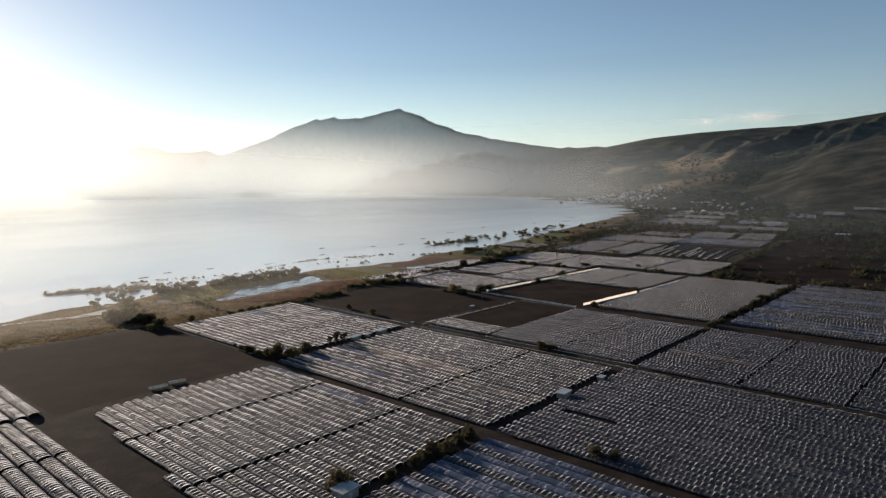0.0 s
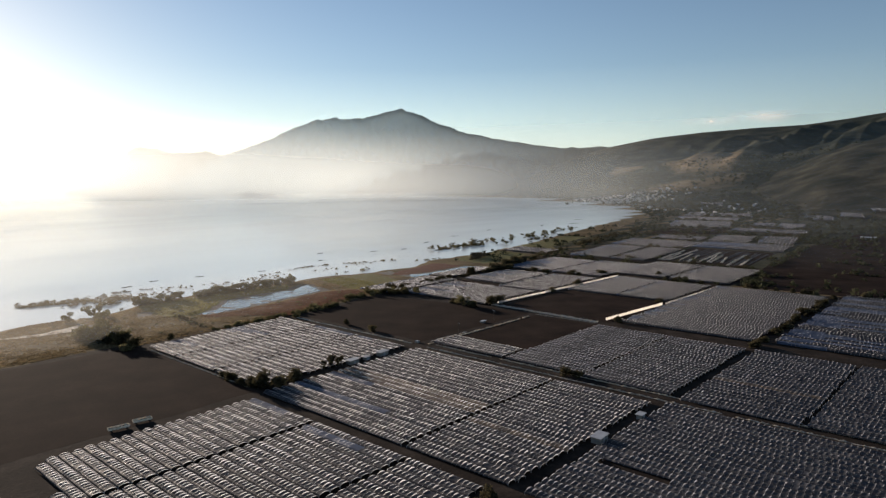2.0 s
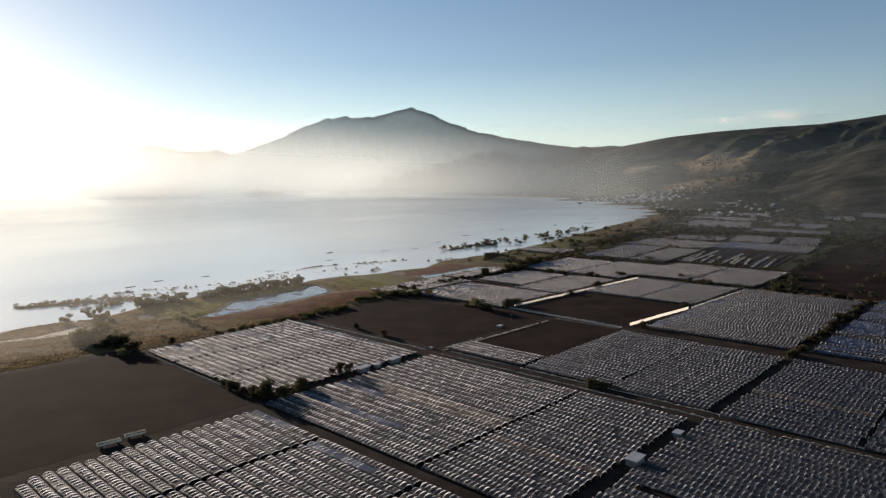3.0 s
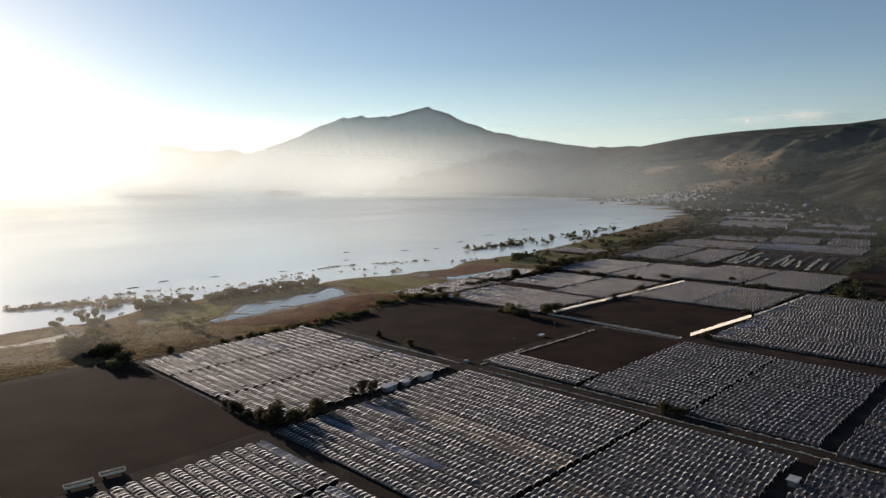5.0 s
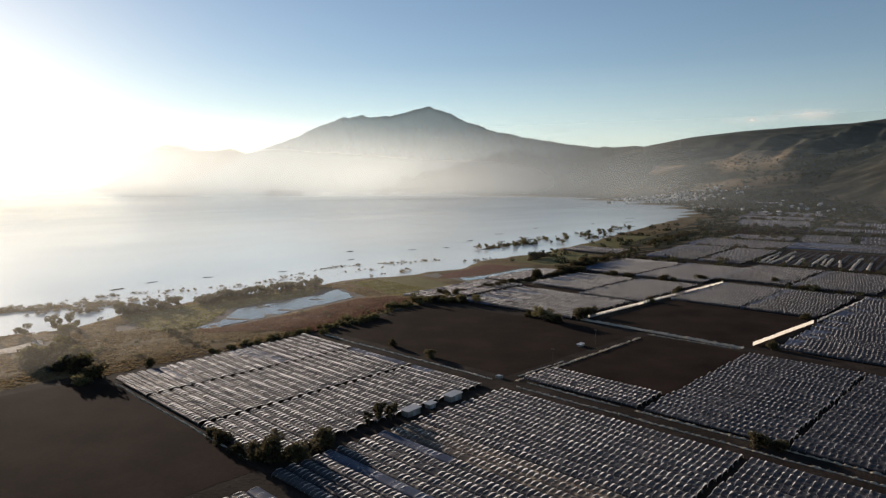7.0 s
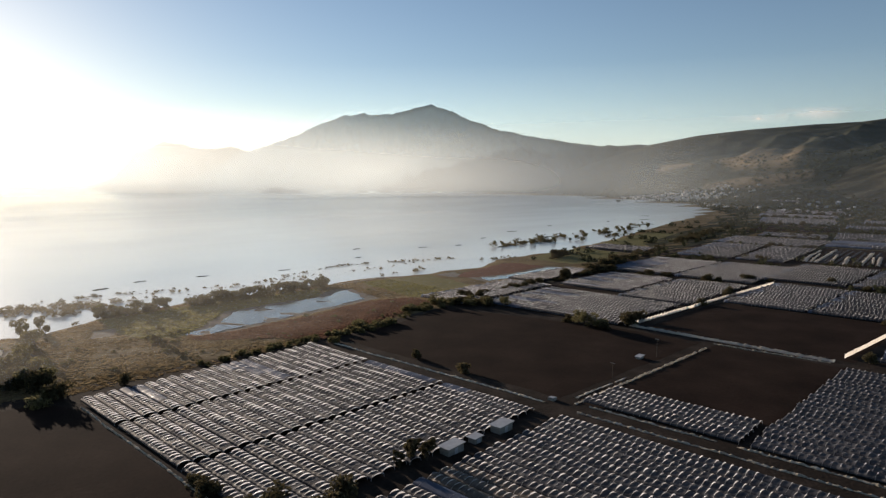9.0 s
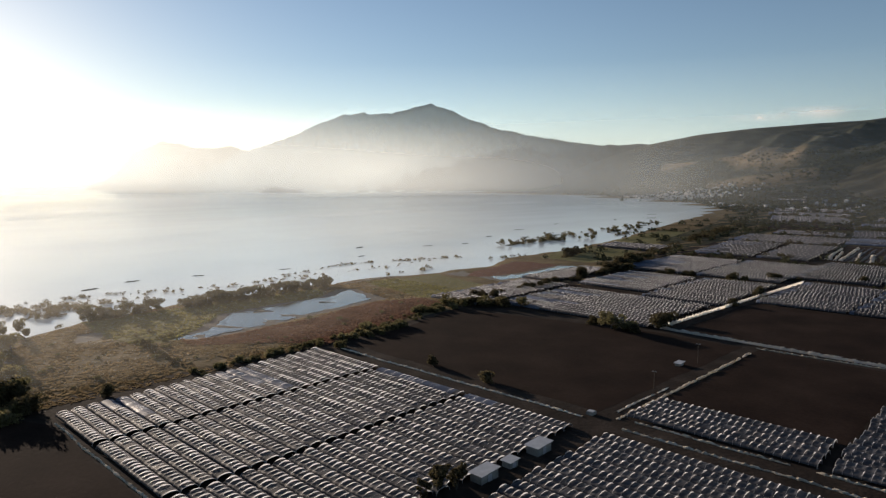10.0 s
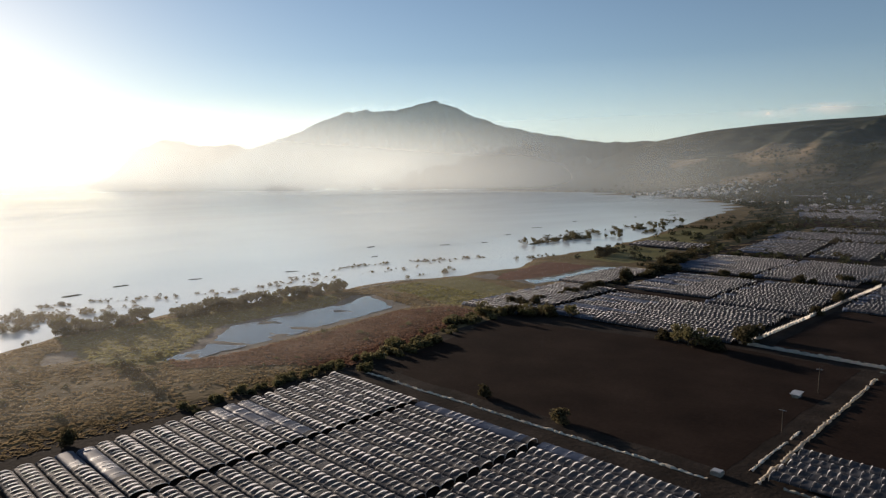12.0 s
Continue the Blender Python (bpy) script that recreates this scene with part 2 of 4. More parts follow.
M_LEAF_DRY = material("dry_leaves", [(0.07, 0.058, 0.03), (0.12, 0.10, 0.05), (0.17, 0.135, 0.07)], 0.9, 0.8, 0, 6, 0.15, translucent=0.5, vary=0.3)
M_HILL = hill_material("scrub_hillside", [(0.013, 0.019, 0.016), (0.032, 0.036, 0.027), (0.080, 0.076, 0.054)], 0.007)
M_SLOPE = hill_material("brown_hillside", [(0.012, 0.015, 0.012), (0.032, 0.032, 0.024), (0.082, 0.072, 0.051)], 0.012)
# Paler and bluer than the hills: some distance haze is in this colour.
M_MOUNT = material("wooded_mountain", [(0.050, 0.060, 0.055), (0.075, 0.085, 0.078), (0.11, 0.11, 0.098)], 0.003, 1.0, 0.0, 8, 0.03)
# Near-white base puts bright sky and mist reflections into the water colour.
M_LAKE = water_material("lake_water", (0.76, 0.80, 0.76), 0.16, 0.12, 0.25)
M_POND = water_material("pond_water", (0.06, 0.06, 0.05), 0.12, 0.6, 0.15)
M_METAL = material("grey_metal", [(0.25, 0.25, 0.26), (0.4, 0.4, 0.4)], 3, 0.5, 0.1, 4, 0.5)

# ---- the land and the lake ----
LAND = 1.2
SHORE = [(-700, -60), (-330, -150), (-200, -204), (-145, -226), (-126, -236), (-108, -235), (-94, -230), (-83, -228), (-61, -239), (-50, -249), (-20, -256), (60, -254), (107, -256), (169, -240), (219, -234), (283, -256),
         (367, -254), (454, -269), (654, -316), (1005, -399), (1224, -462), (1500, -640)]
FAR_SHORE = [(-9000, 2100), (-4761, 2176), (-2651, 2274), (-1405, 2000), (-900, 1720), (-640, 1500)]


def lake_depth(x, y):
    """How far (x, y) lies out in the lake, in metres; below zero on land."""
    near = np.interp(y, *zip(*SHORE)) - x
    far = np.interp(x, *zip(*FAR_SHORE)) - y
    near = np.where(y > 1500, 1e4, near)
    far = np.where(x > -640, np.where(y < 1500, 1e4, -1e4), far)
    return np.minimum(near, far)


def steps(lo, hi, fine, out_lo, out_hi):
    mid = list(np.arange(lo, hi + fine, fine))
    below, above, s = [], [], fine
    v = lo
    while v > out_lo:
        s *= 1.18
        v -= s
        below.append(v)
    v, s = mid[-1], fine
    while v < out_hi:
        s *= 1.18
        v += s
        above.append(v)
    return np.array(below[::-1] + mid + above)


ZONES = {
    "red": [[(-176, -38), (-160, -40), (-140, -14), (-120, -2), (-128, 30), (-142, 62), (-146, 88), (-168, 92), (-178, 62), (-166, 22), (-166, -12)], [(-212, 172), (-188, 176), (-190, 260), (-230, 258)]],
    "green": [[(-236, -58), (-200, -60), (-172, -56), (-172, -36), (-188, -22), (-200, 6), (-196, 34), (-206, 58), (-236, 76), (-240, 0)], [(-236, 108), (-170, 92), (-150, 112), (-172, 150), (-226, 166)],
              [(-257, 380), (-232, 290), (-184, 284), (-176, 330), (-200, 388), (-246, 392)], [(-262, 450), (-205, 455), (-228, 600), (-288, 640)], [(-184, -120), (-150, -118), (-140, -100), (-176, -92)]],
    "mud": [[(-176, -40), (-167, -36), (-165, -16), (-169, 4), (-174, 36), (-180, 80), (-220, 88), (-226, 78), (-211, 55), (-212, 26), (-209, -2), (-196, -16), (-184, -28)],
            [(-214, -66), (-196, -72), (-196, -62), (-210, -56)], [(-200, -100), (-182, -96), (-186, -120), (-200, -126)], [(-196, 172), (-176, 170), (-172, 200), (-178, 262), (-192, 262), (-188, 205)], [(-222, 168), (-204, 168), (-212, 182), (-226, 190)],
            [(-240, 395), (-178, 388), (-206, 452), (-246, 430)]],
}


def inside(outline, X, Y, soft):
    """1 well inside an outline, 0 well outside, passing over within soft metres."""
    hit, near = np.zeros(X.shape, bool), np.full(X.shape, 1e9)
    for (x0, y0), (x1, y1) in zip(outline, outline[1:] + outline[:1]):
        cross = (y0 > Y) != (y1 > Y)
        with np.errstate(divide="ignore", invalid="ignore"):
            hit ^= cross & (X < (x1 - x0) * (Y - y0) / ((y1 - y0) or 1e-9) + x0)
        dx, dy = x1 - x0, y1 - y0
        t = np.clip(((X - x0) * dx + (Y - y0) * dy) / (dx * dx + dy * dy), 0, 1)
        near = np.minimum(near, np.hypot(X - x0 - t * dx, Y - y0 - t * dy))
    return np.clip(0.5 + np.where(hit, near, -near) / (2 * soft), 0, 1)


def build_ground():
    xs, ys = steps(-330, 300, 3.0, -16000, 9000), steps(-340, 420, 3.0, -7000, 16000)
    X, Y = np.meshgrid(xs, ys, indexing="ij")
    wob = 5 * np.sin(X * 0.061 + 1.3 * np.sin(Y * 0.047)) + 4 * np.sin(Y * 0.093 + X * 0.031) + 2.5 * np.sin(Y * 0.23 + 2 * np.sin(X * 0.11))
    d = lake_depth(X, Y) + 0.45 * wob
    Z = LAND - (LAND + 1.4) * np.clip((d + 14) / 22, 0, 1)
    marsh = np.clip((-120 - X) / 20, 0, 1) * (Z > 0.5)
    hollow = np.max([inside(o, X, Y, 4.0) for o in ZONES["mud"]], axis=0)
    Z = Z - hollow * (Z > 0.5) * (0.40 + 0.30 * np.sin(X * 0.23 + 1.9 * np.sin(Y * 0.19)) * np.sin(Y * 0.17 + 1.4 * np.sin(X * 0.13)) + 0.14 * np.sin(X * 0.71 + Y * 0.53) * np.sin(Y * 0.61 - X * 0.3))
    Z = Z + (1 - hollow) * marsh * (0.22 * np.sin(X * 0.31 + Y * 0.17) * np.sin(Y * 0.27 - X * 0.12) + 0.12 * np.sin(X * 0.83 + Y * 0.71))
    verts = np.stack([X, Y, Z], -1).reshape(-1, 3)
    n = len(ys)
    i, j = np.meshgrid(np.arange(len(xs) - 1), np.arange(n - 1), indexing="ij")
    a = (i * n + j).ravel()
    faces = np.stack([a, a + n, a + n + 1, a + 1], -1)
    me = mesh_from("ground", verts, faces, True)
    for zone, outlines in ZONES.items():
        value = np.max([inside(o, X, Y, 7.0 if zone != "mud" else 4.0) for o in outlines], axis=0)
        me.attributes.new(zone, "FLOAT", "POINT").data.foreach_set("value", value.astype(np.float32).ravel())
    ob = part("ground", me, M_GROUND)
    tagged(ob, "flat lakeside land of dry olive-brown marsh grass and earth", "ground", kind="structure")
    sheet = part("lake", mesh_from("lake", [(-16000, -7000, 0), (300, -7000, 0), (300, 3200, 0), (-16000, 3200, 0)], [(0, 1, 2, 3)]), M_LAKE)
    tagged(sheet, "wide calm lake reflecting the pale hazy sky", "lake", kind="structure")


def patch(name, outline, z, mat, label, category, wobble=1.0, step=3.0, seed=0, kind="structure", thick=0.25, grow=1.0):
    """A thin slab on the land with a slightly uneven edge."""
    rng = random.Random(seed)
    pts = []
    cx, cy = np.mean(outline, axis=0)
    outline = [(cx + (x - cx) * grow, cy + (y - cy) * grow) for x, y in outline]
    for (x0, y0), (x1, y1) in zip(outline, outline[1:] + outline[:1]):
        k = max(1, int(math.hypot(x1 - x0, y1 - y0) / step))
        for i in range(k):
            f = i / k
            px, py = x0 + (x1 - x0) * f, y0 + (y1 - y0) * f
            v = noise.noise_vector((px * 0.09 + seed, py * 0.09, seed * 1.7)) * wobble
            pts.append((px + v.x + rng.uniform(-0.12, 0.12) * wobble, py + v.y + rng.uniform(-0.12, 0.12) * wobble))
    bm = bmesh.new()
    f = bm.faces.new([bm.verts.new((x, y, z)) for x, y in pts])
    if f.normal.z < 0:
        f.normal_flip()
    low = bmesh.ops.extrude_face_region(bm, geom=[f])
    bmesh.ops.translate(bm, vec=(0, 0, -thick), verts=[g for g in low["geom"] if isinstance(g, bmesh.types.BMVert)])
    bmesh.ops.triangulate(bm, faces=bm.faces[:])
    bmesh.ops.recalc_face_normals(bm, faces=bm.faces[:])
    return tagged(part(name, bm, mat), label, category, kind=kind)


build_ground()


def rect(x0, x1, y0, y1):
    return [(x0, y0), (x1, y0), (x1, y1), (x0, y1)]


patch("ground_farm", [(-120, -330), (420, -330), (420, 300), (62, 300), (62, 420), (-36, 420), (-104, 600), (-180, 600), (-166, 300), (-140, 110), (-126, 0), (-128, -206)], LAND + 0.10, M_DIRT,
      "brown dirt between the tunnel blocks, with worn tracks", "ground", 2.0, 6, 1)
for k, (outline, label) in enumerate((
        ([(-126, -206), (1, -206), (0, -106), (-104, -105), (-118, -112)], "dark freshly ploughed field of bare soil beside the tunnels"),
        ([(-114, 3), (-5, 4), (-3, 105), (-45, 104), (-134, 84)], "large dark bare field bordered by shrubs and a white wall"),
        (rect(3.5, 51, 25, 104), "dark bare plot between white wall and tunnels"),
        (rect(-33, 52, 114, 199), "almost black bare plot enclosed by white windbreaks"),
        ([(66, 304), (420, 304), (420, 900), (50, 900), (34, 640), (46, 470)], "dark bare farmland with scattered bushes"),
        (rect(-140, -88, 176, 187), "narrow dark bare strip between tunnel blocks"))):
    patch("ploughed_field", outline, LAND + 0.12, M_SOIL, label, "field", 1.2, 4, 10 + k)


patch("ground_far", [(-170, 404), (-222, 480), (-282, 760), (-402, 1174), (-460, 1480), (-640, 1900), (-500, 2300), (900, 2300), (900, 310), (64, 310), (40, 404)], LAND + 0.06, M_FARM,
      "distant dark green and brown farmland", "ground", 4.0, 20, 3)


# ---- standing water in the marsh ----
patch("pond", [(-177, -46), (-169, -38), (-171, -14), (-175, 3), (-180, 34), (-187, 74), (-217, 80), (-207, 55), (-208, 26), (-206, 0), (-193, -12), (-180, -24)], LAND - 0.24, M_POND,
      "shallow flooded hollow of still water in the marsh", "pond", 4.0, 1.5, 34, grow=1.03)
patch("pond", [(-190, 190), (-180, 186), (-175, 204), (-180, 256), (-189, 258), (-185, 226)], LAND - 0.24, M_POND, "shallow flooded strip beside a tunnel block", "pond", 3.0, 1.5, 35, grow=1.3)


# ---- far land: mountain, hills, mist ----
REF = (170.0, -205.0)  # the middle of the flight, round which the far land lies


def polar(az, r):
    return REF[0] + r * np.cos(np.radians(az)), REF[1] + r * np.sin(np.radians(az))


RELIEF = {}


def height_on(name, az, r):
    """The height of a range of hills at a bearing and distance."""
    azs, foots, r_ridge, ts, z = RELIEF[name]
    i = int(np.clip(round((az - azs[0]) / (azs[1] - azs[0])), 0, len(azs) - 1))
    return float(np.interp((r - foots[i]) / (r_ridge - foots[i]), ts, z[i], left=LAND))


def massif(name, ridge, r_foot, r_ridge, r_back, mat, label, category, rough=0.12, az_step=0.12, rows=46, seed=0, spur=1.0, foot=None, lines=0.0, apron=1.25, smooth=3, profile=None, bare=()):
    """A range of hills: a crest line rising from its foot, cut by spurs and gullies."""
    azs = np.arange(ridge[0][0], ridge[-1][0], az_step)
    crest = np.interp(azs, *zip(*ridge))
    k = smooth
    crest = np.convolve(np.pad(crest, k, mode="edge"), np.ones(2 * k + 1) / (2 * k + 1), "valid")
    foots = np.interp(azs, *zip(*foot)) if foot else np.full_like(azs, r_foot)
    ts = np.linspace(0, 1.25, rows)
    wave = min(1.0, 4500 / r_ridge)  # longer spurs on a larger mountain
    verts = []
    for i, az in enumerate(azs):
        for t in ts:
            if t <= 1:
                r = foots[i] + (r_ridge - foots[i]) * t
                rise = np.interp(t, *zip(*profile)) if profile else (t ** apron) * (0.55 + 0.45 * t)
            else:
                r = r_ridge + (r_back - r_ridge) * (t - 1) / 0.25
                rise = 1 - 2.2 * (t - 1)
            x, y = polar(az, r)
            u, v = x * wave, y * wave
            ridged = 1 - abs(noise.noise((u * 0.0021 + seed, v * 0.0021, seed * 3.1))) * 2
            gully = 1 - abs(noise.noise((u * 0.006 + seed, v * 0.006, 7 + seed))) * 2
            small = noise.fractal((u * 0.012, v * 0.012, seed), 0.9, 2.1, 4)
            if lines:
                ridged += lines * (0.6 - abs(noise.noise(((az + 9 * t) * 0.22 + seed, t * 1.1, 3.3))) * 2.4 - 0.8 * abs(noise.noise(((az + 6 * t) * 0.6, t * 2.0, 8.1))))
            body = math.sin(min(1.0, t) * math.pi) ** (2.2 if profile else 0.8) if t < 1 else 0.0
            h = crest[i] * rise * (1 + body * spur * (min(1.0, max(0.0, t - 0.38) * 2.0) if lines else 1.0) * (0.34 * (ridged - 0.45) + 0.16 * (gully - 0.45))) + small * crest[i] * rough * 0.12 * (0.3 + body) * (min(1.0, max(0.0, t - 0.25) * 2.5) if lines else 1.0)
            verts.append((x, y, LAND + max(h, -2 if t == 0 else 0.2)))
    n, c = len(ts), len(azs)
    RELIEF[name] = (azs, foots, r_ridge, ts, np.array(verts)[:, 2].reshape(c, n))
    i, j = np.meshgrid(np.arange(c - 1), np.arange(n - 1), indexing="ij")
    a = (i * n + j).ravel()
    me = mesh_from(name, verts, np.stack([a, a + 1, a + n + 1, a + n], -1), True)
    if bare:
        A, T = np.meshgrid(azs, ts, indexing="ij")
        value = np.max([inside(o, A, T * 10, 0.7) for o in bare], axis=0)
        me.attributes.new("bare", "FLOAT", "POINT").data.foreach_set("value", value.astype(np.float32).ravel())
    return tagged(part(name, me, mat), label, category, kind="structure")


FAR_OFF = 4740.0  # how far the mountain across the lake lies
PEAKS = [(108, 60), (112.6, 165), (117.8, 274), (121.4, 268), (123.8, 288), (126.6, 331), (129.4, 370), (131.8, 438), (134.0, 515), (135.4, 548), (137.1, 513),
       (138.5, 478), (140.9, 484), (142.5, 474), (144.6, 409), (146.5, 335), (148.3, 286), (150.3, 235), (153, 120), (157, 10)]
PEAKS = [(az, 80 + (h - 80) * FAR_OFF / 4500) for az, h in PEAKS]
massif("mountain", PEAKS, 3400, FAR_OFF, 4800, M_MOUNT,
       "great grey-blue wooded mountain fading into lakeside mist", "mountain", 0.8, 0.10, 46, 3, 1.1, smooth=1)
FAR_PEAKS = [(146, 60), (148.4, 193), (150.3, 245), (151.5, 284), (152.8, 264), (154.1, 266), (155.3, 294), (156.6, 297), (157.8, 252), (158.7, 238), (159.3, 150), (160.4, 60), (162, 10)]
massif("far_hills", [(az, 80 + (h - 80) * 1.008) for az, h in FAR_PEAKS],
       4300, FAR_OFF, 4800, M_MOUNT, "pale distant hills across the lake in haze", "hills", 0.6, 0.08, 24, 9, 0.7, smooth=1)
SLOPES = [(84, 470), (90, 450), (97.2, 409), (100.3, 378), (102.9, 356), (106.1, 350), (110.2, 333), (113.8, 307), (117.2, 262), (119.5, 215), (121.4, 165), (124, 100), (127, 50), (131, 8)]
RISE = [(0, 0), (0.1, 0.035), (0.2, 0.11), (0.32, 0.26), (0.44, 0.42), (0.7, 0.70), (0.88, 0.90), (1, 1)]
massif("hillside", SLOPES,
       2600, 4200, 4500, M_HILL, "long dark scrub-covered hillside with ridges and pale clearings", "hill", 0.04, 0.10, 84, 5, 0.8,
       foot=[(84, 1350), (100, 1500), (110, 1750), (118, 2200), (124, 2800), (136, 3300)], lines=1.0, profile=RISE,
       bare=([(107.0, 5.0), (107.6, 3.6), (109.6, 3.2), (111.6, 3.4), (112.6, 4.4), (110.6, 5.0), (109.4, 5.6)], [(106.5, 2.9), (109, 2.3), (113.6, 2.0), (113.6, 2.3), (109, 2.8)],
             [(114.6, 4.4), (116.8, 4.0), (116.6, 4.8)]))
massif("near_slope", [(84, 240), (92, 222), (96.1, 206), (99.1, 182), (101.1, 150), (102.8, 116), (105.2, 82), (107.5, 52), (110, 24), (113, 4)],
       1350, 2500, 3100, M_SLOPE, "brown lower slope of the hill with a pale shoulder", "hill", 0.05, 0.12, 50, 14, 0.35,
       foot=[(84, 1250), (100, 1500), (113, 2150)], lines=0.3, profile=RISE)


def far_veil(name, r, tall, az0, az1, mat, base=0.0, rise=0.0, crest=None, far=4500.0, sway=0.03):
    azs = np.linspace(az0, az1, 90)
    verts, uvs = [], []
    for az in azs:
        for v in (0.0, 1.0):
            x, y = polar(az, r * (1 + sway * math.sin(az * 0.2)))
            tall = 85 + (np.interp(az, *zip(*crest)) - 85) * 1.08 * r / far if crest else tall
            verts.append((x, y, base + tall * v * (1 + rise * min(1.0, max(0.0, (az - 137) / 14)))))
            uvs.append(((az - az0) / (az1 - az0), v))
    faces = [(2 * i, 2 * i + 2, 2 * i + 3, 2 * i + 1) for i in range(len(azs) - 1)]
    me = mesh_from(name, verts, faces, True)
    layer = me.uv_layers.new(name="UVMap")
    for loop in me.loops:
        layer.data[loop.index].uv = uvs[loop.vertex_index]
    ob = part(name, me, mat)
    return tagged(ob, "thin standing sheet put in for mist and air haze", "mist", kind="structure")


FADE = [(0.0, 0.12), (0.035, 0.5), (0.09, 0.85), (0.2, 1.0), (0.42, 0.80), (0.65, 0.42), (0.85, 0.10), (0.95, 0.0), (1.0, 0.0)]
far_veil("mist", 1650, 250, 88, 182, veil_material("mist_near", 0.30, FADE, [(0.0, 0.0), (0.2, 0.02), (0.28, 0.24), (0.36, 0.85), (0.46, 0.8), (1.0, 0.65)], tint=(0.89, 0.945, 0.93)))
far_veil("mist", 2380, 275, 92, 182, veil_material("mist_far", 0.48, FADE, [(0.0, 0.0), (0.24, 0.03), (0.33, 0.38), (0.42, 1.0), (1.0, 1.0)], tint=(0.89, 0.945, 0.93)), rise=0.2)
# Tinted sheets put the blue of distant air before mountain, low sky and hills.
far_veil("haze", 3300, 1, 121, 156, veil_material("blue_haze", 0.22, [(0.0, 0.8), (0.2, 1.0), (0.84, 1.0), (0.92, 0.9), (1.0, 0.0)], [(0.0, 0.0), (0.2, 1.0), (0.9, 1.0), (1.0, 0.0)], tint=(0.60, 0.84, 1.0)), crest=PEAKS, far=FAR_OFF)
far_veil("haze", 4835, 900, 84, 182, veil_material("horizon_haze", 0.62, [(0.0, 1.0), (0.3, 0.8), (0.6, 0.35), (0.9, 0.0), (1.0, 0.0)], [(0.0, 1.0), (0.56, 1.0), (0.72, 0.15), (0.8, 0.0), (1.0, 0.0)], 0.95, 0.0003, (0.62, 0.85, 1.0)), sway=0.0)
far_veil("haze", 1460, 1, 84, 124, veil_material("hill_haze", 0.042, [(0.0, 0.0), (0.2, 0.3), (0.5, 1.0), (0.8, 1.0), (1.0, 0.0)], [(0.0, 0.8), (0.5, 0.9), (0.85, 1.0), (1.0, 0.0)], tint=(0.55, 0.78, 1.0)), crest=SLOPES, far=4200.0, sway=0.0)
far_veil("mist", 3200, 391, 138, 182, veil_material("mist_back", 0.95, [(0.0, 0.25), (0.05, 0.6), (0.15, 1.0), (0.5, 0.95), (0.72, 0.35), (0.9, 0.0), (1.0, 0.0)],
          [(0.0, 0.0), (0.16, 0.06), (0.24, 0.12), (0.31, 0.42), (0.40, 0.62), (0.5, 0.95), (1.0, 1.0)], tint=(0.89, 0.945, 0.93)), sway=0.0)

# Added sheets lighten the dark tones of the far fields like air haze.
far_veil("haze", 1020, 84, 82, 122, veil_material("plain_haze", 0.055, [(0.0, 0.0), (0.12, 0.5), (0.3, 1.0), (0.6, 0.8), (0.9, 0.1), (1.0, 0.0)], [(0.0, 0.9), (0.6, 1.0), (0.85, 0.5), (1.0, 0.0)], tint=(0.80, 0.90, 1.0)), sway=0.0)
far_veil("haze", 640, 70, 82, 116, veil_material("field_haze", 0.035, [(0.0, 0.0), (0.15, 0.5), (0.4, 1.0), (0.6, 0.8), (0.9, 0.1), (1.0, 0.0)], [(0.0, 0.9), (0.6, 1.0), (0.85, 0.5), (1.0, 0.0)], tint=(0.85, 0.92, 1.0)), sway=0.0)


def glare_veil(line, tall, dense, by_side):
    """A thin haze sheet added over wet ground to lift dark tones like sun glare, along a line of places."""
    lengths = [0.0]
    for (x0, y0), (x1, y1) in zip(line, line[1:]):
        lengths.append(lengths[-1] + math.hypot(x1 - x0, y1 - y0))
    s = np.linspace(0, lengths[-1], 60)
    xs, ys = np.interp(s, lengths, [p[0] for p in line]), np.interp(s, lengths, [p[1] for p in line])
    verts = [(x, y, LAND + up) for x, y in zip(xs, ys) for up in (-0.4, tall)]
    me = mesh_from("mist", verts, [(2 * i, 2 * i + 2, 2 * i + 3, 2 * i + 1) for i in range(59)], True)
    layer = me.uv_layers.new(name="UVMap")
    for loop in me.loops:
        layer.data[loop.index].uv = (loop.vertex_index // 2 / 59, loop.vertex_index % 2)
    mat = veil_material("glare_veil", dense, [(0.0, 0.0), (0.06, 0.2), (0.25, 1.0), (0.55, 0.6), (0.85, 0.1), (1.0, 0.0)], by_side, 0.7, 0.02, (0.98, 0.95, 0.88))
    return tagged(part("mist", me, mat), "thin sheet of haze added over marsh and shore for sun glare", "mist", kind="structure")


glare_veil([(-150, -330), (-146, -200), (-139, -112), (-129, -70), (-132, 0), (-148, 90), (-160, 260)], 30, 0.10, [(0.0, 1.0), (0.3, 0.8), (0.38, 0.55), (0.55, 0.42), (0.7, 0.25), (1.0, 0.0)])
glare_veil([(-170, -330), (-178, -120), (-186, 0), (-200, 120), (-215, 300)], 24, 0.065, [(0.0, 1.0), (0.38, 0.8), (0.55, 0.5), (0.75, 0.3), (1.0, 0.0)])
glare_veil([(-222, -330), (-228, -120), (-229, 0), (-226, 90), (-236, 300)], 20, 0.05, [(0.0, 1.0), (0.45, 0.9), (0.75, 0.5), (1.0, 0.0)])
glare_veil([(-262, -330), (-264, -120), (-266, 0), (-262, 120), (-262, 330)], 16, 0.09, [(0.0, 1.0), (0.45, 0.8), (0.75, 0.5), (1.0, 0.0)])


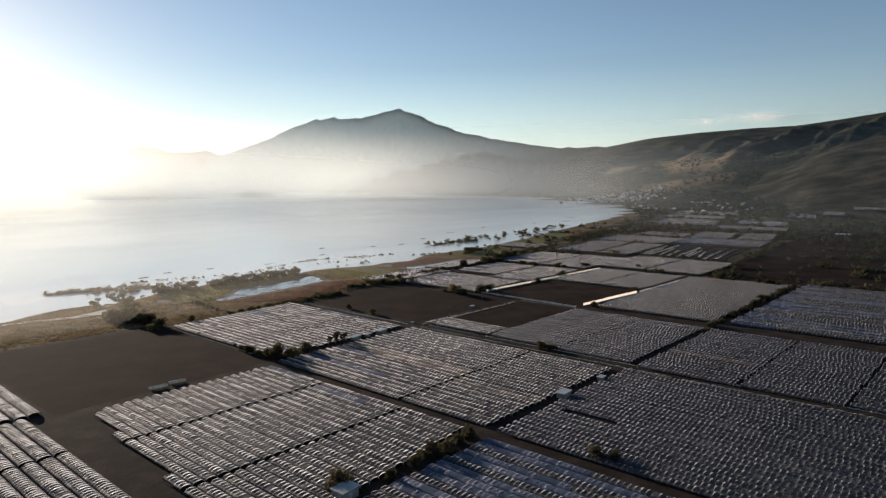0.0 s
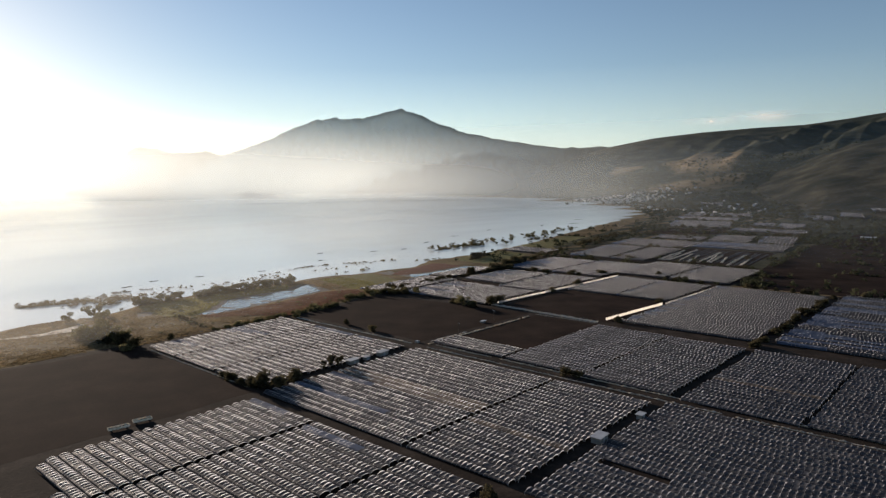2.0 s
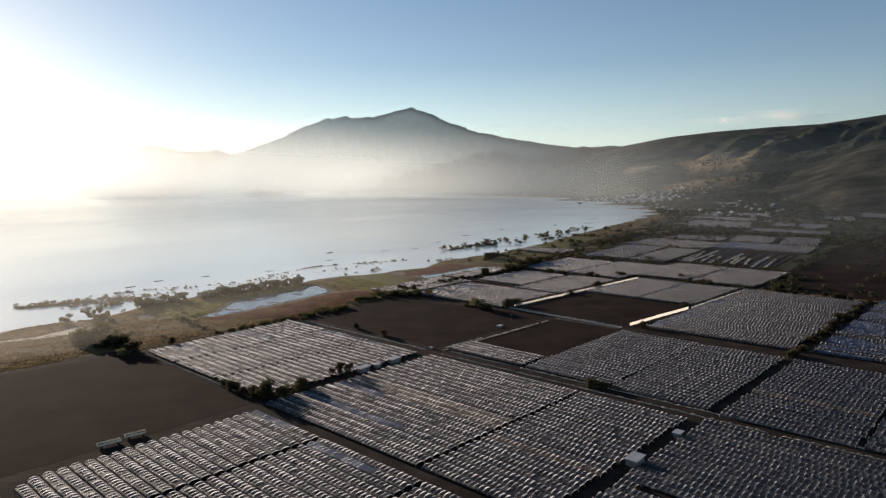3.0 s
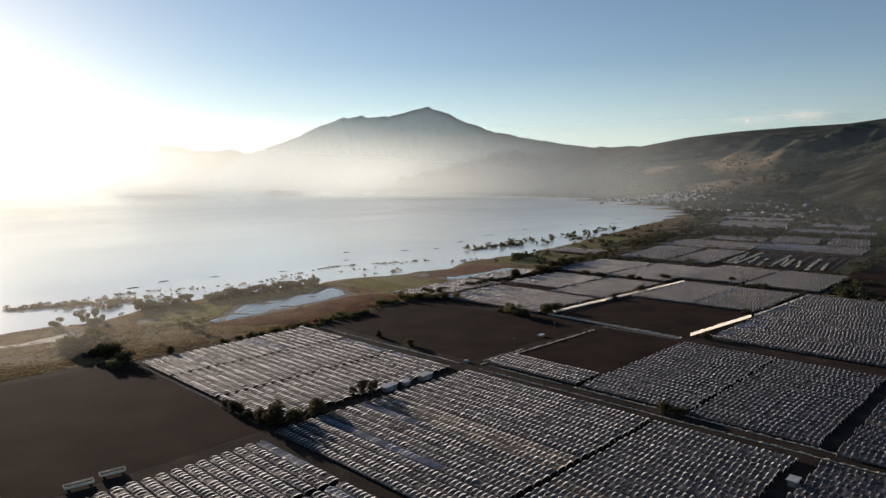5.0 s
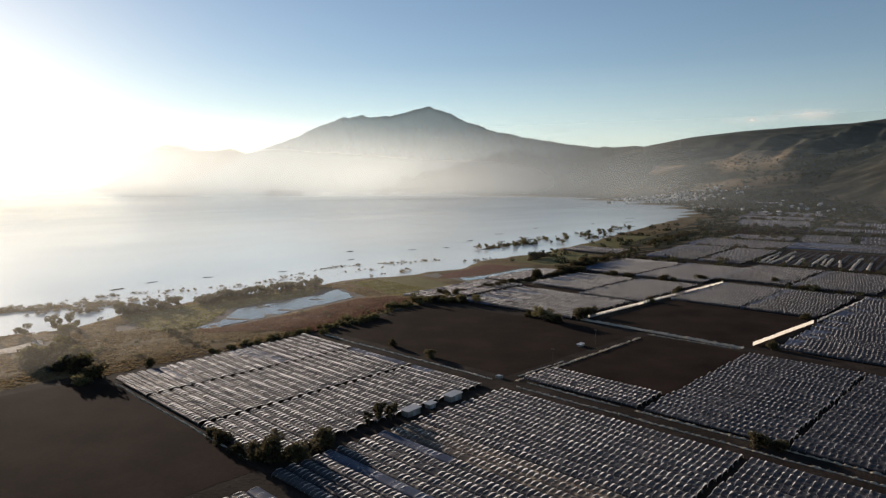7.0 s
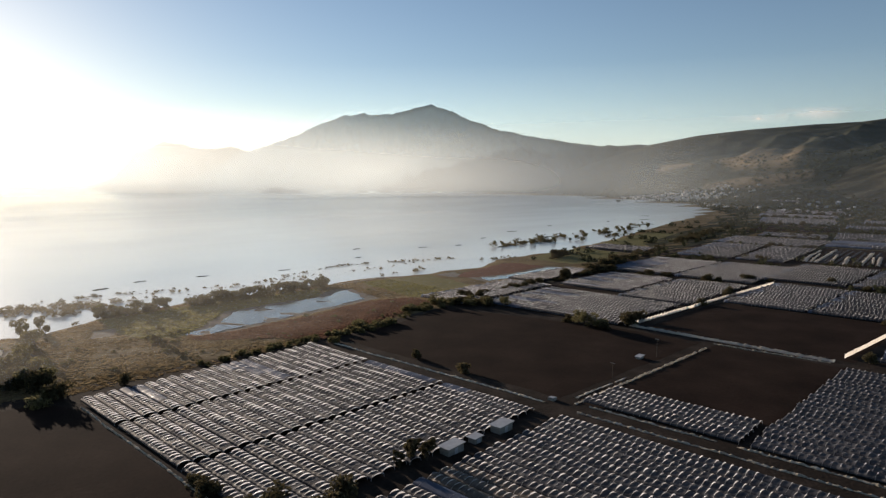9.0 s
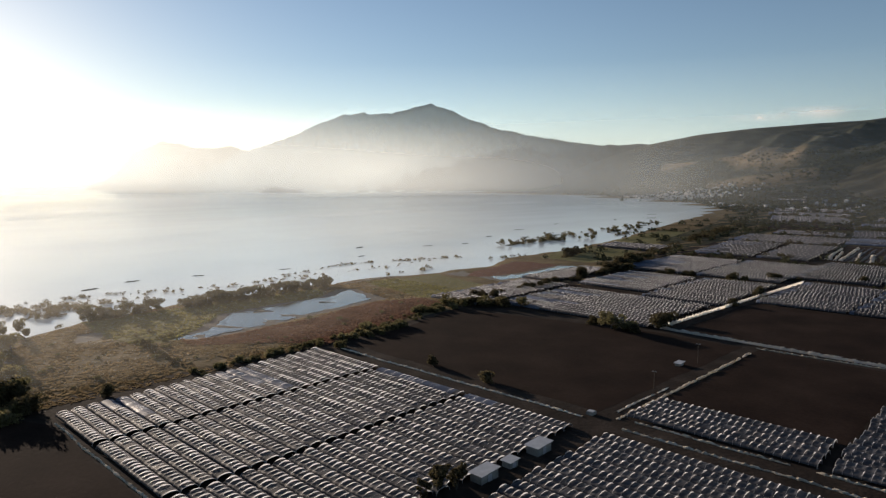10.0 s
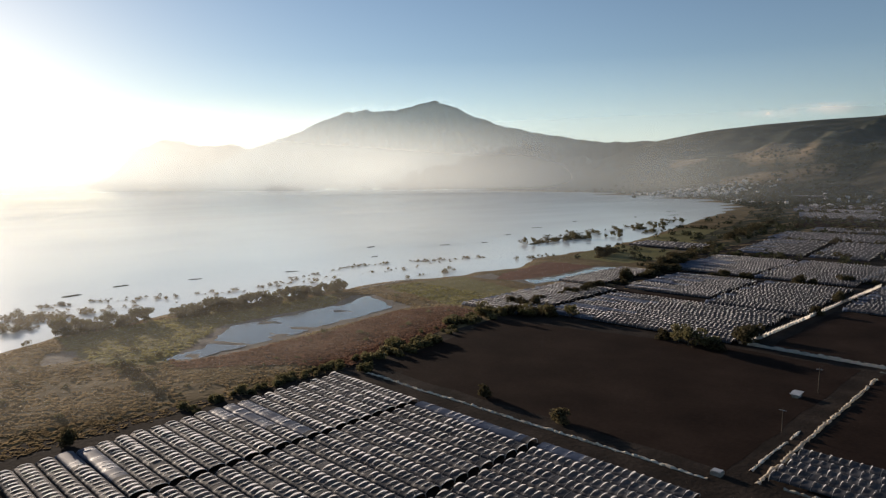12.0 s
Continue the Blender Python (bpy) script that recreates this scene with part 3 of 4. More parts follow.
def cloud(name, az, height, wide, tall, dense):
    """A small torn cloud low over the ridge, thin at its edges."""
    mat = veil_material(name, dense, [(0.0, 0.0), (0.3, 0.7), (0.45, 1.0), (0.7, 0.6), (1.0, 0.0)], [(0.0, 0.0), (0.3, 0.7), (0.55, 1.0), (1.0, 0.0)], -0.25, 0.009, (1.0, 0.90, 0.86))
    ob = far_veil("cloud", 4765, tall, az - wide, az + wide, mat, height - tall / 2)
    return tagged(ob, "small torn cloud low above the ridge", "cloud", kind="structure")


cloud("cloud_large", 106.0, 462, 2.8, 85, 0.7)
cloud("cloud_small", 109.6, 440, 2.4, 60, 0.5)


# ---- polytunnels ----
def cover_shape(length, width, tall, bay, sag, rng, sides=12, lift=0.27, taut=0.0):
    """The film over a row of hoops as one skin, sagging between them, with a pale strip raised over each hoop as its
    highlight.
    taut: how far along from its start the film is drawn tight and has no strips."""
    bays = max(1, round(length / bay))
    bay = length / bays
    n = sides + 1
    arc = [math.pi * k / sides for k in range(n)]
    verts, faces, mats, leg = [], [], [], 0.4

    def ring(x, r, up=0.0):
        for a in arc:
            side = math.copysign(abs(math.cos(a)) ** 0.88, math.cos(a))
            crest = up * max(0.0, math.sin(a)) ** 6
            verts.append((x, -side * (width / 2 * (0.5 + 0.5 * r) + crest * 0.5), leg + (tall - leg) * max(0.0, math.sin(a)) ** 0.85 * r + crest))
        return len(verts) - n

    def strip(p, q, m):
        for k in range(sides):
            faces.append((p + k, q + k, q + k + 1, p + k + 1))
            mats.append(m)

    last, swell = None, rng.uniform(0, 6)
    for b in range(bays + 1):
        tight = b * bay < taut * length
        r = 1 + rng.uniform(-0.012, 0.016)
        here = ring(b * bay, r)
        if last is not None:
            mid = ring((b - 0.45) * bay, 1 - sag * rng.uniform(0.6, 1.4) * (0.5 if tight else 1))
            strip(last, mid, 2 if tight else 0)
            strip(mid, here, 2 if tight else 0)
        # raised strip that carries the painted highlight of this hoop
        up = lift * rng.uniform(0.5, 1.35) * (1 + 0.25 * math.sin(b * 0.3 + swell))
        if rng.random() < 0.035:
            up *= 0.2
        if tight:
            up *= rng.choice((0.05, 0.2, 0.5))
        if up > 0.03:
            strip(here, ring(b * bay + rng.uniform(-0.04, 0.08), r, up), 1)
        last = here
    return verts, faces, mats


def skin(name, verts, faces, mats, *materials):
    me = mesh_from(name, verts, faces, True)
    for m in materials:
        me.materials.append(m)
    me.polygons.foreach_set("material_index", mats)
    me.polygons.foreach_set("use_smooth", [m != 1 for m in mats])
    return me


def hoop_mesh(width, tall, leg=0.4):
    """A bent pipe on two legs that closes the end of a tunnel."""
    line = [(-width / 2, -0.05)]
    for k in range(11):
        a = math.pi * k / 10
        line.append((-math.copysign(abs(math.cos(a)) ** 0.88, math.cos(a)) * width / 2, leg - 0.04 + (tall - leg) * max(0.0, math.sin(a)) ** 0.85))
    line.append((width / 2, -0.05))
    verts, faces = [], []
    for k, (y, z) in enumerate(line):
        (y0, z0), (y1, z1) = line[max(0, k - 1)], line[min(len(line) - 1, k + 1)]
        dy, dz = (y1 - y0) / math.hypot(y1 - y0, z1 - z0), (z1 - z0) / math.hypot(y1 - y0, z1 - z0)
        for q in range(4):
            out = 0.06 * math.cos(math.pi / 2 * q)
            verts.append((0.06 * math.sin(math.pi / 2 * q), y - out * dz, z + out * dy))
        if k:
            faces += [(4 * k - 4 + q, 4 * k - 4 + (q + 1) % 4, 4 * k + (q + 1) % 4, 4 * k + q) for q in range(4)]
    me = mesh_from("end_hoop", verts, faces, True)
    me.materials.append(M_METAL)
    return me


HOOPS = {}
TUNNELS = {}
LABELS = {"grey": "long tunnel of pale grey polythene film over hoops", "blue": "long tunnel of film, partly drawn taut and blue-grey", "brown": "long tunnel of dusty beige film over hoops"}


def tunnel(x0, x1, y, width, tall, bay, style, variant, group, glint):
    length = max(bay, round((x1 - x0) / bay) * bay)
    key = (round(length, 1), width, bay, style, variant, glint.name)
    if key not in TUNNELS:
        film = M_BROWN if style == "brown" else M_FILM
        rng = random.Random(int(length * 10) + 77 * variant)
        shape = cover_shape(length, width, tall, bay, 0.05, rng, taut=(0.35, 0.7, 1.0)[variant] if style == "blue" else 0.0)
        ob = part("polytunnel", skin("polytunnel", *shape, film, glint, M_BLUE), None)
        if (width, tall) not in HOOPS:
            HOOPS[width, tall] = hoop_mesh(width, tall)
        for end in (0.0, length):
            part("end_hoop", HOOPS[width, tall], None, ob).location.x = end
        tagged(ob, LABELS[style], "polytunnel", group)
        TUNNELS[key] = ob
    else:
        ob = copy_thing(TUNNELS[key], Matrix())
        tagged(ob, group=group)
    ob.matrix_basis = pose(x0, y, LAND + 0.1, 0, 0, random.uniform(-0.12, 0.12)) @ Matrix.Diagonal(((x1 - x0) / length, 1, random.uniform(0.95, 1.06), 1))
    return ob


def block(name, x0, x1, y0, y1, gaps=(), pitch=4.0, bay=1.85, tall=1.22, blue=(), brown=(), skip=None, slant0=0.0, slant1=0.0, ragged=(), glint=M_GLINT):
    """A field of tunnels side by side along x, cut by cross lanes at the gaps."""
    rows = int((y1 - y0) / pitch)
    for r in range(rows):
        y = y0 + pitch * (r + 0.5) + random.uniform(-0.08, 0.08)
        f = r / max(1, rows - 1)
        cuts = [x0 + slant0 * (1 - f) + random.uniform(-0.6, 0.6), *[g + random.uniform(-0.25, 0.25) for g in gaps], x1 + slant1 * (1 - f) + random.uniform(-0.6, 0.6)]
        cuts[0] += dict(ragged).get(r, 0.0)
        cuts = [q for q in cuts if q >= cuts[0]]
        for s, (a, b) in enumerate(zip(cuts, cuts[1:])):
            style = "blue" if (r, s) in blue else "brown" if (r, s) in brown else "grey"
            pieces = [(a + (1.3 if s else 0), b - (1.3 if s < len(cuts) - 2 else 0))]
            if skip and skip[0] == r:
                pieces = [(p, min(q, skip[1])) for p, q in pieces if skip[1] - p > 3] + [(max(p, skip[2]), q) for p, q in pieces if q > skip[2] + 3]
            for p, q in pieces:
                tunnel(p, q, y, pitch * 0.97, tall, bay, style, (r + s) % 3, "polytunnels of " + name, glint)


random.seed(4)
block("the block beside the ploughed field", 10, 131, -204, -111, (50, 100), bay=1.9, slant1=12, blue={(22, 0), (21, 1)}, ragged={0: 78, 1: 30, 2: 4}.items())
block("the lakeward block", -117, -4, -103, -8, (-81, -41), bay=1.9, slant0=6, blue={(12, 0), (13, 0), (14, 0), (4, 0), (3, 0), (22, 1), (22, 2)})
block("the middle block", 5.5, 136, -106, -8, (91,), blue={(4, 0), (9, 0)}, brown={(12, 0), (11, 0), (10, 0), (8, 1)})
block("the large inland block", 142.5, 262, -107, -5, (), skip=(8, 148, 172), glint=M_GLINT_DIM)
block("the blue block", 144, 262, -190, -111, (), blue={(r, 0) for r in (19, 18, 17, 15, 14, 12, 11, 10, 8, 7)}, glint=M_GLINT_DIM)
block("the small block by the bare plot", 3, 49, 5, 25)
block("the narrow block", 52, 95, 5, 101, glint=M_GLINT_DIM)
block("the next narrow block", 97, 138, 4, 100, glint=M_GLINT_DIM)
block("the first inland plot", 144, 188.5, 1, 101, brown={(9, 0)}, glint=M_GLINT_DIM)
block("the second inland plot", 190.5, 230, 2, 102, glint=M_GLINT_DIM)
block("the third inland plot", 232, 264, 4, 100, glint=M_GLINT_DIM)
block("the near corner block", 2, 112, -262, -211, (46,), pitch=5.2, bay=1.7, tall=1.75, blue={(6, 0), (3, 1)})
block("the near corner plot", -66, -3, -245, -208, (), pitch=5.2, bay=1.7, tall=1.75)


# ---- far tunnel blocks, joined ----
def far_block(x0, x1, y0, y1, pitch=4.0, bay=1.85, tall=2.0, taut=0.0, skew=0.0, label="far block of pale film tunnels between dark hedges"):
    """A whole block of tunnels as one mesh, for blocks that stay far off."""
    verts, faces, mats = [], [], []
    rng = random.Random(int(x0 * 7 + y0))
    cx, cy = (x0 + x1) / 2 - REF[0], (y0 + y1) / 2 - REF[1]
    base = max(LAND, *(height_on(hill, math.degrees(math.atan2(cy, cx)), math.hypot(cx, cy)) for hill in ("hillside", "near_slope"))) + 0.1
    for r in range(max(1, int((y1 - y0) / pitch))):
        y = y0 + (r + 0.5) * pitch
        v, f, m = cover_shape(x1 - x0, pitch * 0.97, tall, bay, 0.05, rng, 6, 0.28, taut * rng.random() if rng.random() < 0.7 else 0.0)
        o, shift = len(verts), rng.uniform(-1, 1)
        shift += skew * (y - y0)
        verts += [(x + x0 + shift, y + q, z + base) for x, q, z in v]
        faces += [tuple(i + o for i in q) for q in f]
        mats += m
    ob = part("tunnel_block", skin("tunnel_block", verts, faces, mats, M_FILM, M_GLINT, M_BLUE), None)
    return tagged(ob, label, "tunnel block", kind="stuff")


FAR_BLOCKS = [
    (58, 136, 119, 289), (146, 240, 123, 304), (-31, 10, 201, 286), (12, 52, 201, 288), (-126, -44, 109, 173), (-133, -87, 191, 262), (-83, -41, 178, 262),
    (-151, -98, 276, 371), (-95, -43, 276, 374), (-165, -132, 96, 181), (-172, -148, 187, 262), (-46, 4, 304, 402), (8, 58, 304, 402),
    (-152, -104, 404, 530, -0.12), (-100, -62, 404, 530, -0.08), (-174, -76, 542, 628, -0.1), (-76, 28, 570, 648, -0.1), (-87, -36, 658, 752, -0.2), (-24, 18, 658, 768, -0.2),
    (-165, -95, 650, 704, -0.2), (-118, -10, 835, 898, -0.2), (-125, -90, 956, 1036, -0.2), (-77, -37, 930, 1048, -0.2), (-241, -135, 875, 1028, -0.3), (-300, -175, 1048, 1148, -0.3),
    (-332, -190, 1178, 1318, -0.3), (-92, -43, 1168, 1370, -0.22), (-41, -3, 1225, 1408, -0.2), (-433, -377, 1545, 1640, -0.4), (-240, -182, 395, 442, -0.1), (2, 62, 1290, 1450, -0.2), (66, 130, 1320, 1490, -0.2),
]
TAUT = {1: 0.9, 4: 0.45, 5: 0.7, 7: 0.6, 13: 0.8, 16: 0.9}
for k, (x0, x1, y0, y1, *skew) in enumerate(FAR_BLOCKS):
    far = y0 > 390
    far_block(x0, x1, y0, y1, 4.0 if not far else 6.0, 1.85 if not far else 4.0, 1.8, TAUT.get(k, 0.15), skew=skew[0] if skew else 0.0)


# ---- trees and shrubs ----
def leaf_cloud(rng, clumps, leaves, size):
    """Many small leaf sprays gathered in clumps; clumps: (centre, radius)."""
    verts, faces = [], []
    total = sum(r ** 2 for _, r in clumps)
    for c, r in clumps:
        for _ in range(max(6, int(leaves * r * r / total))):
            d = Vector((rng.gauss(0, 1), rng.gauss(0, 1), rng.gauss(0, 0.8)))
            d = d.normalized() * r * rng.uniform(0.35, 1.0) ** 0.6
            p = Vector(c) + d
            u = Vector((rng.gauss(0, 1), rng.gauss(0, 1), rng.gauss(0, 0.6))).normalized()
            w = u.cross(Vector((rng.gauss(0, 1), rng.gauss(0, 1), rng.gauss(0, 1)))).normalized()
            s = size * rng.uniform(0.6, 1.4)
            o = len(verts)
            verts += [p - u * s, p + w * s * 0.6, p + u * s * 1.1, p - w * s * 0.6]
            faces.append((o, o + 1, o + 2, o + 3))
    return verts, faces


def make_tree(name, seed, tall, spread, trunk, leaves, size, leaf, label, category, stems=1, bare=0.25):
    rng = random.Random(seed)
    bm = bmesh.new()
    clumps = []
    for s in range(stems):
        lean = Vector((rng.uniform(-0.25, 0.25), rng.uniform(-0.25, 0.25), 1)) * (1 if stems == 1 else 1.0)
        root = Vector((rng.uniform(-0.3, 0.3), rng.uniform(-0.3, 0.3), -0.3)) * (stems > 1)
        top = root + lean * tall * 0.6
        mid = (root + top) / 2 + Vector((rng.uniform(-0.2, 0.2), rng.uniform(-0.2, 0.2), 0))
        tube(bm, root, mid, trunk, trunk * 0.75)
        tube(bm, mid, top, trunk * 0.75, trunk * 0.4)
        for k in range(6 if stems == 1 else 3):
            a = rng.uniform(0, 6.28)
            start = root.lerp(top, rng.uniform(bare, 0.95))
            end = start + Vector((math.cos(a) * spread * rng.uniform(0.4, 0.9), math.sin(a) * spread * rng.uniform(0.4, 0.9), tall * rng.uniform(0.08, 0.36)))
            end.z = min(end.z, tall * 0.92)
            tube(bm, start, end, trunk * 0.35, trunk * 0.12, 4)
            clumps.append((end, spread * rng.uniform(0.28, 0.5)))
            clumps.append((start.lerp(end, 0.6), spread * rng.uniform(0.2, 0.36)))
        clumps.append((top + Vector((0, 0, tall * 0.15)), spread * rng.uniform(0.35, 0.5)))
    verts, faces = leaf_cloud(rng, clumps, leaves, size)
    ob = part(name, bm, M_BARK)
    ob.name = name
    crown = part("crown", mesh_from("crown", verts, faces), leaf, ob)
    tagged(ob, label, category)
    return ob


KINDS = {}


def kinds(key, count, **how):
    KINDS[key] = [make_tree(seed=100 * len(KINDS) + i, **how) for i in range(count)]
    for i, ob in enumerate(KINDS[key]):
        ob["spare"] = 1


PLANTED, FAR_SPOTS = [], []


def plant(key, x, y, scale=1.0, z=LAND, group=""):
    """Sets a tree of a kind; the first of each model is moved, later ones are copies."""
    if key == "bush" and y > 330:
        FAR_SPOTS.append((x, y, z, scale * 2.6))
        return None
    models = KINDS[key]
    i = random.randrange(len(models))
    m = pose(x, y, z, 0, 0, random.uniform(0, 360)) @ Matrix.Diagonal((scale * random.uniform(0.85, 1.15), scale * random.uniform(0.85, 1.15), scale * random.uniform(0.85, 1.15), 1))
    if models[i].get("spare"):
        ob = models[i]
        del ob["spare"]
    else:
        ob = copy_thing(models[i], Matrix())
    ob.matrix_basis = m
    if group:
        tagged(ob, group=group)
    PLANTED.append(ob)
    return ob


kinds("shore", 4, name="tree", tall=8.0, spread=4.4, trunk=0.26, leaves=1100, size=0.42, leaf=M_LEAF, label="broad leafy willow standing on the lake shore", category="tree", bare=0.12)
kinds("bush", 4, name="bush", tall=4.2, spread=3.2, trunk=0.16, leaves=1000, size=0.38, leaf=M_LEAF_DARK, label="dense dark green bush beside a farm track", category="bush", stems=3, bare=0.05)
kinds("hedge", 4, name="bush", tall=3.6, spread=3.4, trunk=0.12, leaves=800, size=0.40, leaf=M_LEAF, label="loose olive-brown bush on the edge of the marsh", category="bush", stems=4, bare=0.1)
kinds("lake", 4, name="flooded_shrub", tall=3.2, spread=2.0, trunk=0.07, leaves=150, size=0.28, leaf=M_LEAF_DRY, label="sparse half-drowned shrub standing in the lake water", category="shrub", stems=3, bare=0.2)
kinds("tall", 2, name="tree", tall=8.5, spread=2.2, trunk=0.16, leaves=1700, size=0.34, leaf=M_LEAF_DARK, label="slender feathery tree beside the sheds", category="tree", stems=3, bare=0.08)
kinds("low", 3, name="marsh_shrub", tall=2.0, spread=2.0, trunk=0.07, leaves=260, size=0.28, leaf=M_LEAF, label="low green-brown shrub on the marsh edge", category="shrub", stems=3, bare=0.05)

random.seed(11)
# the row along the shore, with a gap
for y in np.arange(-56, 82, 2.7):
    if not -17 < y < -9 and random.random() < 0.93:
        plant("shore", -238 + 3 * math.sin(y * 0.05) + random.uniform(-1.5, 1.5), y + random.uniform(-1, 1), random.uniform(0.62, 0.88), group="trees along the shore")
for k in range(44):  # bushes added below the row to close its shadow
    y = random.uniform(-55, 80)
    if not -17 < y < -9:
        plant("hedge", -236 + 3 * math.sin(y * 0.05) + random.uniform(-1.5, 1.5), y, random.uniform(0.55, 0.9), group="undergrowth along the shore")
for x, y, s in ((-222, -106, 0.9), (-221, -91, 0.8), (-216, -84, 0.7), (-200, -93, 0.95), (-192, -94, 1.0)):
    plant("shore", x, y, s)
for x, y, s in ((-187, -100, 0.7), (-176, -104, 0.9), (-166, -106, 1.0), (-156, -109, 1.0), (-147, -106, 1.05), (-140, -110, 0.9), (-134, -105, 0.8), (-236, -89, 0.75), (-235, -81, 0.7)):
    plant("shore", x, y, s * (0.95 if x > -190 else 1.0), group="thicket by the ploughed field" if x > -190 else "trees along the shore")
for k in range(16):  # a bushy ditch across the marsh
    f = (k + 0.5) / 16
    plant("bush", -176 + 42 * f + random.gauss(0, 0.6), -53.5 - 3 * f + random.gauss(0, 0.6), random.uniform(0.25, 0.42) * (1.6 - f), group="bushes along a ditch")
for x, y, n, w in ((-284, -75, 16, 12), (-266, -61, 10, 7), (-283, -42, 14, 9), (-318, 372, 16, 12), (-316, 408, 18, 14), (-312, 434, 10, 8), (-329, 578, 18, 16), (-298, 552, 18, 16), (-253, 172, 5, 9), (-257, 286, 10, 9)):
    for k in range(n):
        plant("lake", x + random.gauss(0, w * 0.35), y + random.gauss(0, w), random.uniform(0.5, 1.2), z=-0.5, group="shrubs in the lake")
for x, y, n, w in ((-318, 372, 4, 12), (-316, 408, 5, 13), (-312, 434, 3, 8), (-304, 470, 3, 16), (-318, 520, 4, 14), (-329, 578, 5, 15), (-300, 552, 4, 15), (-330, 640, 5, 20), (-345, 700, 5, 22)):
    for k in range(n):  # trees on the drowned spits
        plant("shore", x + random.gauss(0, w * 0.3), y + random.gauss(0, w), random.uniform(0.42, 0.78), z=-0.4, group="trees on the drowned spits")
# shrubs standing in the lake
for k in range(210):
    y = random.uniform(-60, 255)
    if noise.noise((y * 0.045, 2.0, 0.0)) < -0.25:
        continue
    plant("lake", (-303 + 14 * math.sin(y * 0.03) if k % 3 else -286) + random.gauss(0, 3), y, random.uniform(0.35, 0.8), z=-0.6, group="shrubs in the lake")
for k in range(24):
    f = random.random()
    plant("lake", -315 + 18 * f + random.gauss(0, 3), -112 + 56 * f, random.uniform(0.7, 1.2), z=-0.6, group="shrubs in the lake")
for k in range(46):
    y = random.uniform(350, 760)
    plant("lake", -325 - 0.09 * (y - 350) + random.gauss(0, 9), y, random.uniform(0.8, 1.9), z=-0.6, group="shrubs in the lake")
for x, y in ((-264, -64), (-236, -66), (-246, -52), (-300, -54), (-272, -56), (-290, -47), (-254, 179), (-258, 186), (-280, 95), (-250, 140)):
    plant("lake", x, y, random.uniform(0.9, 1.4), z=-0.4)
# hedges and single bushes among the fields
for x, y, s in ((-1, -85, 1.4), (-3, -101, 1.5), (1, -97, 1.2), (-9, -103, 1.2), (-15, -104, 0.8), (-24, -104, 0.9), (-31, -104, 0.7), (90, 1, 0.9), (95, 2, 0.8), (-66, 101, 0.9), (-45, 98, 1.0), (-41, 113, 1.5), (-71, 4, 0.8), (-46, 3, 0.85),
                (180, -103, 1.0), (185, -101, 0.8), (139, -131, 1.0), (138, -138, 1.1), (137, -117, 1.0), (132, -172, 1.3), (139, -146, 0.8), (137, -123, 0.8), (139, -158, 0.7),
                (56, 116, 0.9), (47, 197, 0.9), (-37, 223, 0.9), (-51, 293, 1.2), (-39, 230, 1.1), (-37, 188, 1.0), (-43, 125, 1.4), (-146, 252, 1.5), (-145, 219, 1.5), (-157, 302, 1.9), (-171, 398, 2.0), (-181, 390, 1.6), (-196, 551, 2.0), (-84, 412, 1.8), (-78, 414, 1.5), (-97, 417, 1.3), (-113, 535, 1.8), (-121, 672, 2.0), (-136, 676, 1.8), (17, 486, 1.6), (-77, 539, 1.5), (-7, 318, 1.1)):
    plant("bush", x, y, s)
for x, y, s in ((-60, 100, 0.8), (-55, 97, 1.05), (-50, 99, 0.95), (-120, 104, 0.7), (-128, 98, 0.75), (-112, 108, 0.8), (-143, 86, 0.8), (-137, 92, 0.6)):
    plant("shore", x, y, s)
plant("tall", -4, -62, 0.95)
plant("tall", -2.5, -58, 0.8)
plant("tall", -3.5, -66, 0.6)
for k in range(34):  # the hedge between two inland blocks
    y = random.uniform(106, 296)
    plant("bush", 140 + random.gauss(0, 1.2), y, random.uniform(0.5, 1.0), group="hedge of bushes")
for k in range(84):  # field edge towards the marsh
    y = random.uniform(-4, 112)
    plant("hedge", np.interp(y, [-4, 44, 82, 112], [-118, -132, -142, -132]) + random.gauss(0, 3.2), y, random.uniform(0.3, 0.85), group="hedge of bushes")
for k in range(26):
    y = random.uniform(112, 280)
    plant("bush", -143 + random.gauss(0, 2.0), y, random.uniform(0.6, 1.3), group="hedge of bushes")
for k in range(46):  # shrubs between the tunnels and the marsh
    y = random.uniform(-58, -2)
    plant("hedge", np.interp(y, [-58, -2], [-121, -127]) + random.gauss(0, 1.5), y, random.uniform(0.25, 0.6), group="hedge of bushes")
plant("bush", -120.5, -86, 0.85, group="hedge of bushes")
for k in range(22):
    plant("hedge" if k % 3 else "bush", random.uniform(-168, -114), -110 + random.gauss(0, 3.5), random.uniform(0.75, 1.8), group="thicket by the ploughed field")
low_spots = [(random.uniform(-210, -128), random.uniform(-120, 100)) for k in range(110)]
wet = np.max([inside(o, *np.array(low_spots).T, 3.0) for o in ZONES["mud"]], axis=0)
for x, y in [p for p, w in zip(low_spots, wet) if w < 0.1][:64]:
    plant("low", x, y, random.uniform(0.3, 0.9), group="low marsh shrubs")


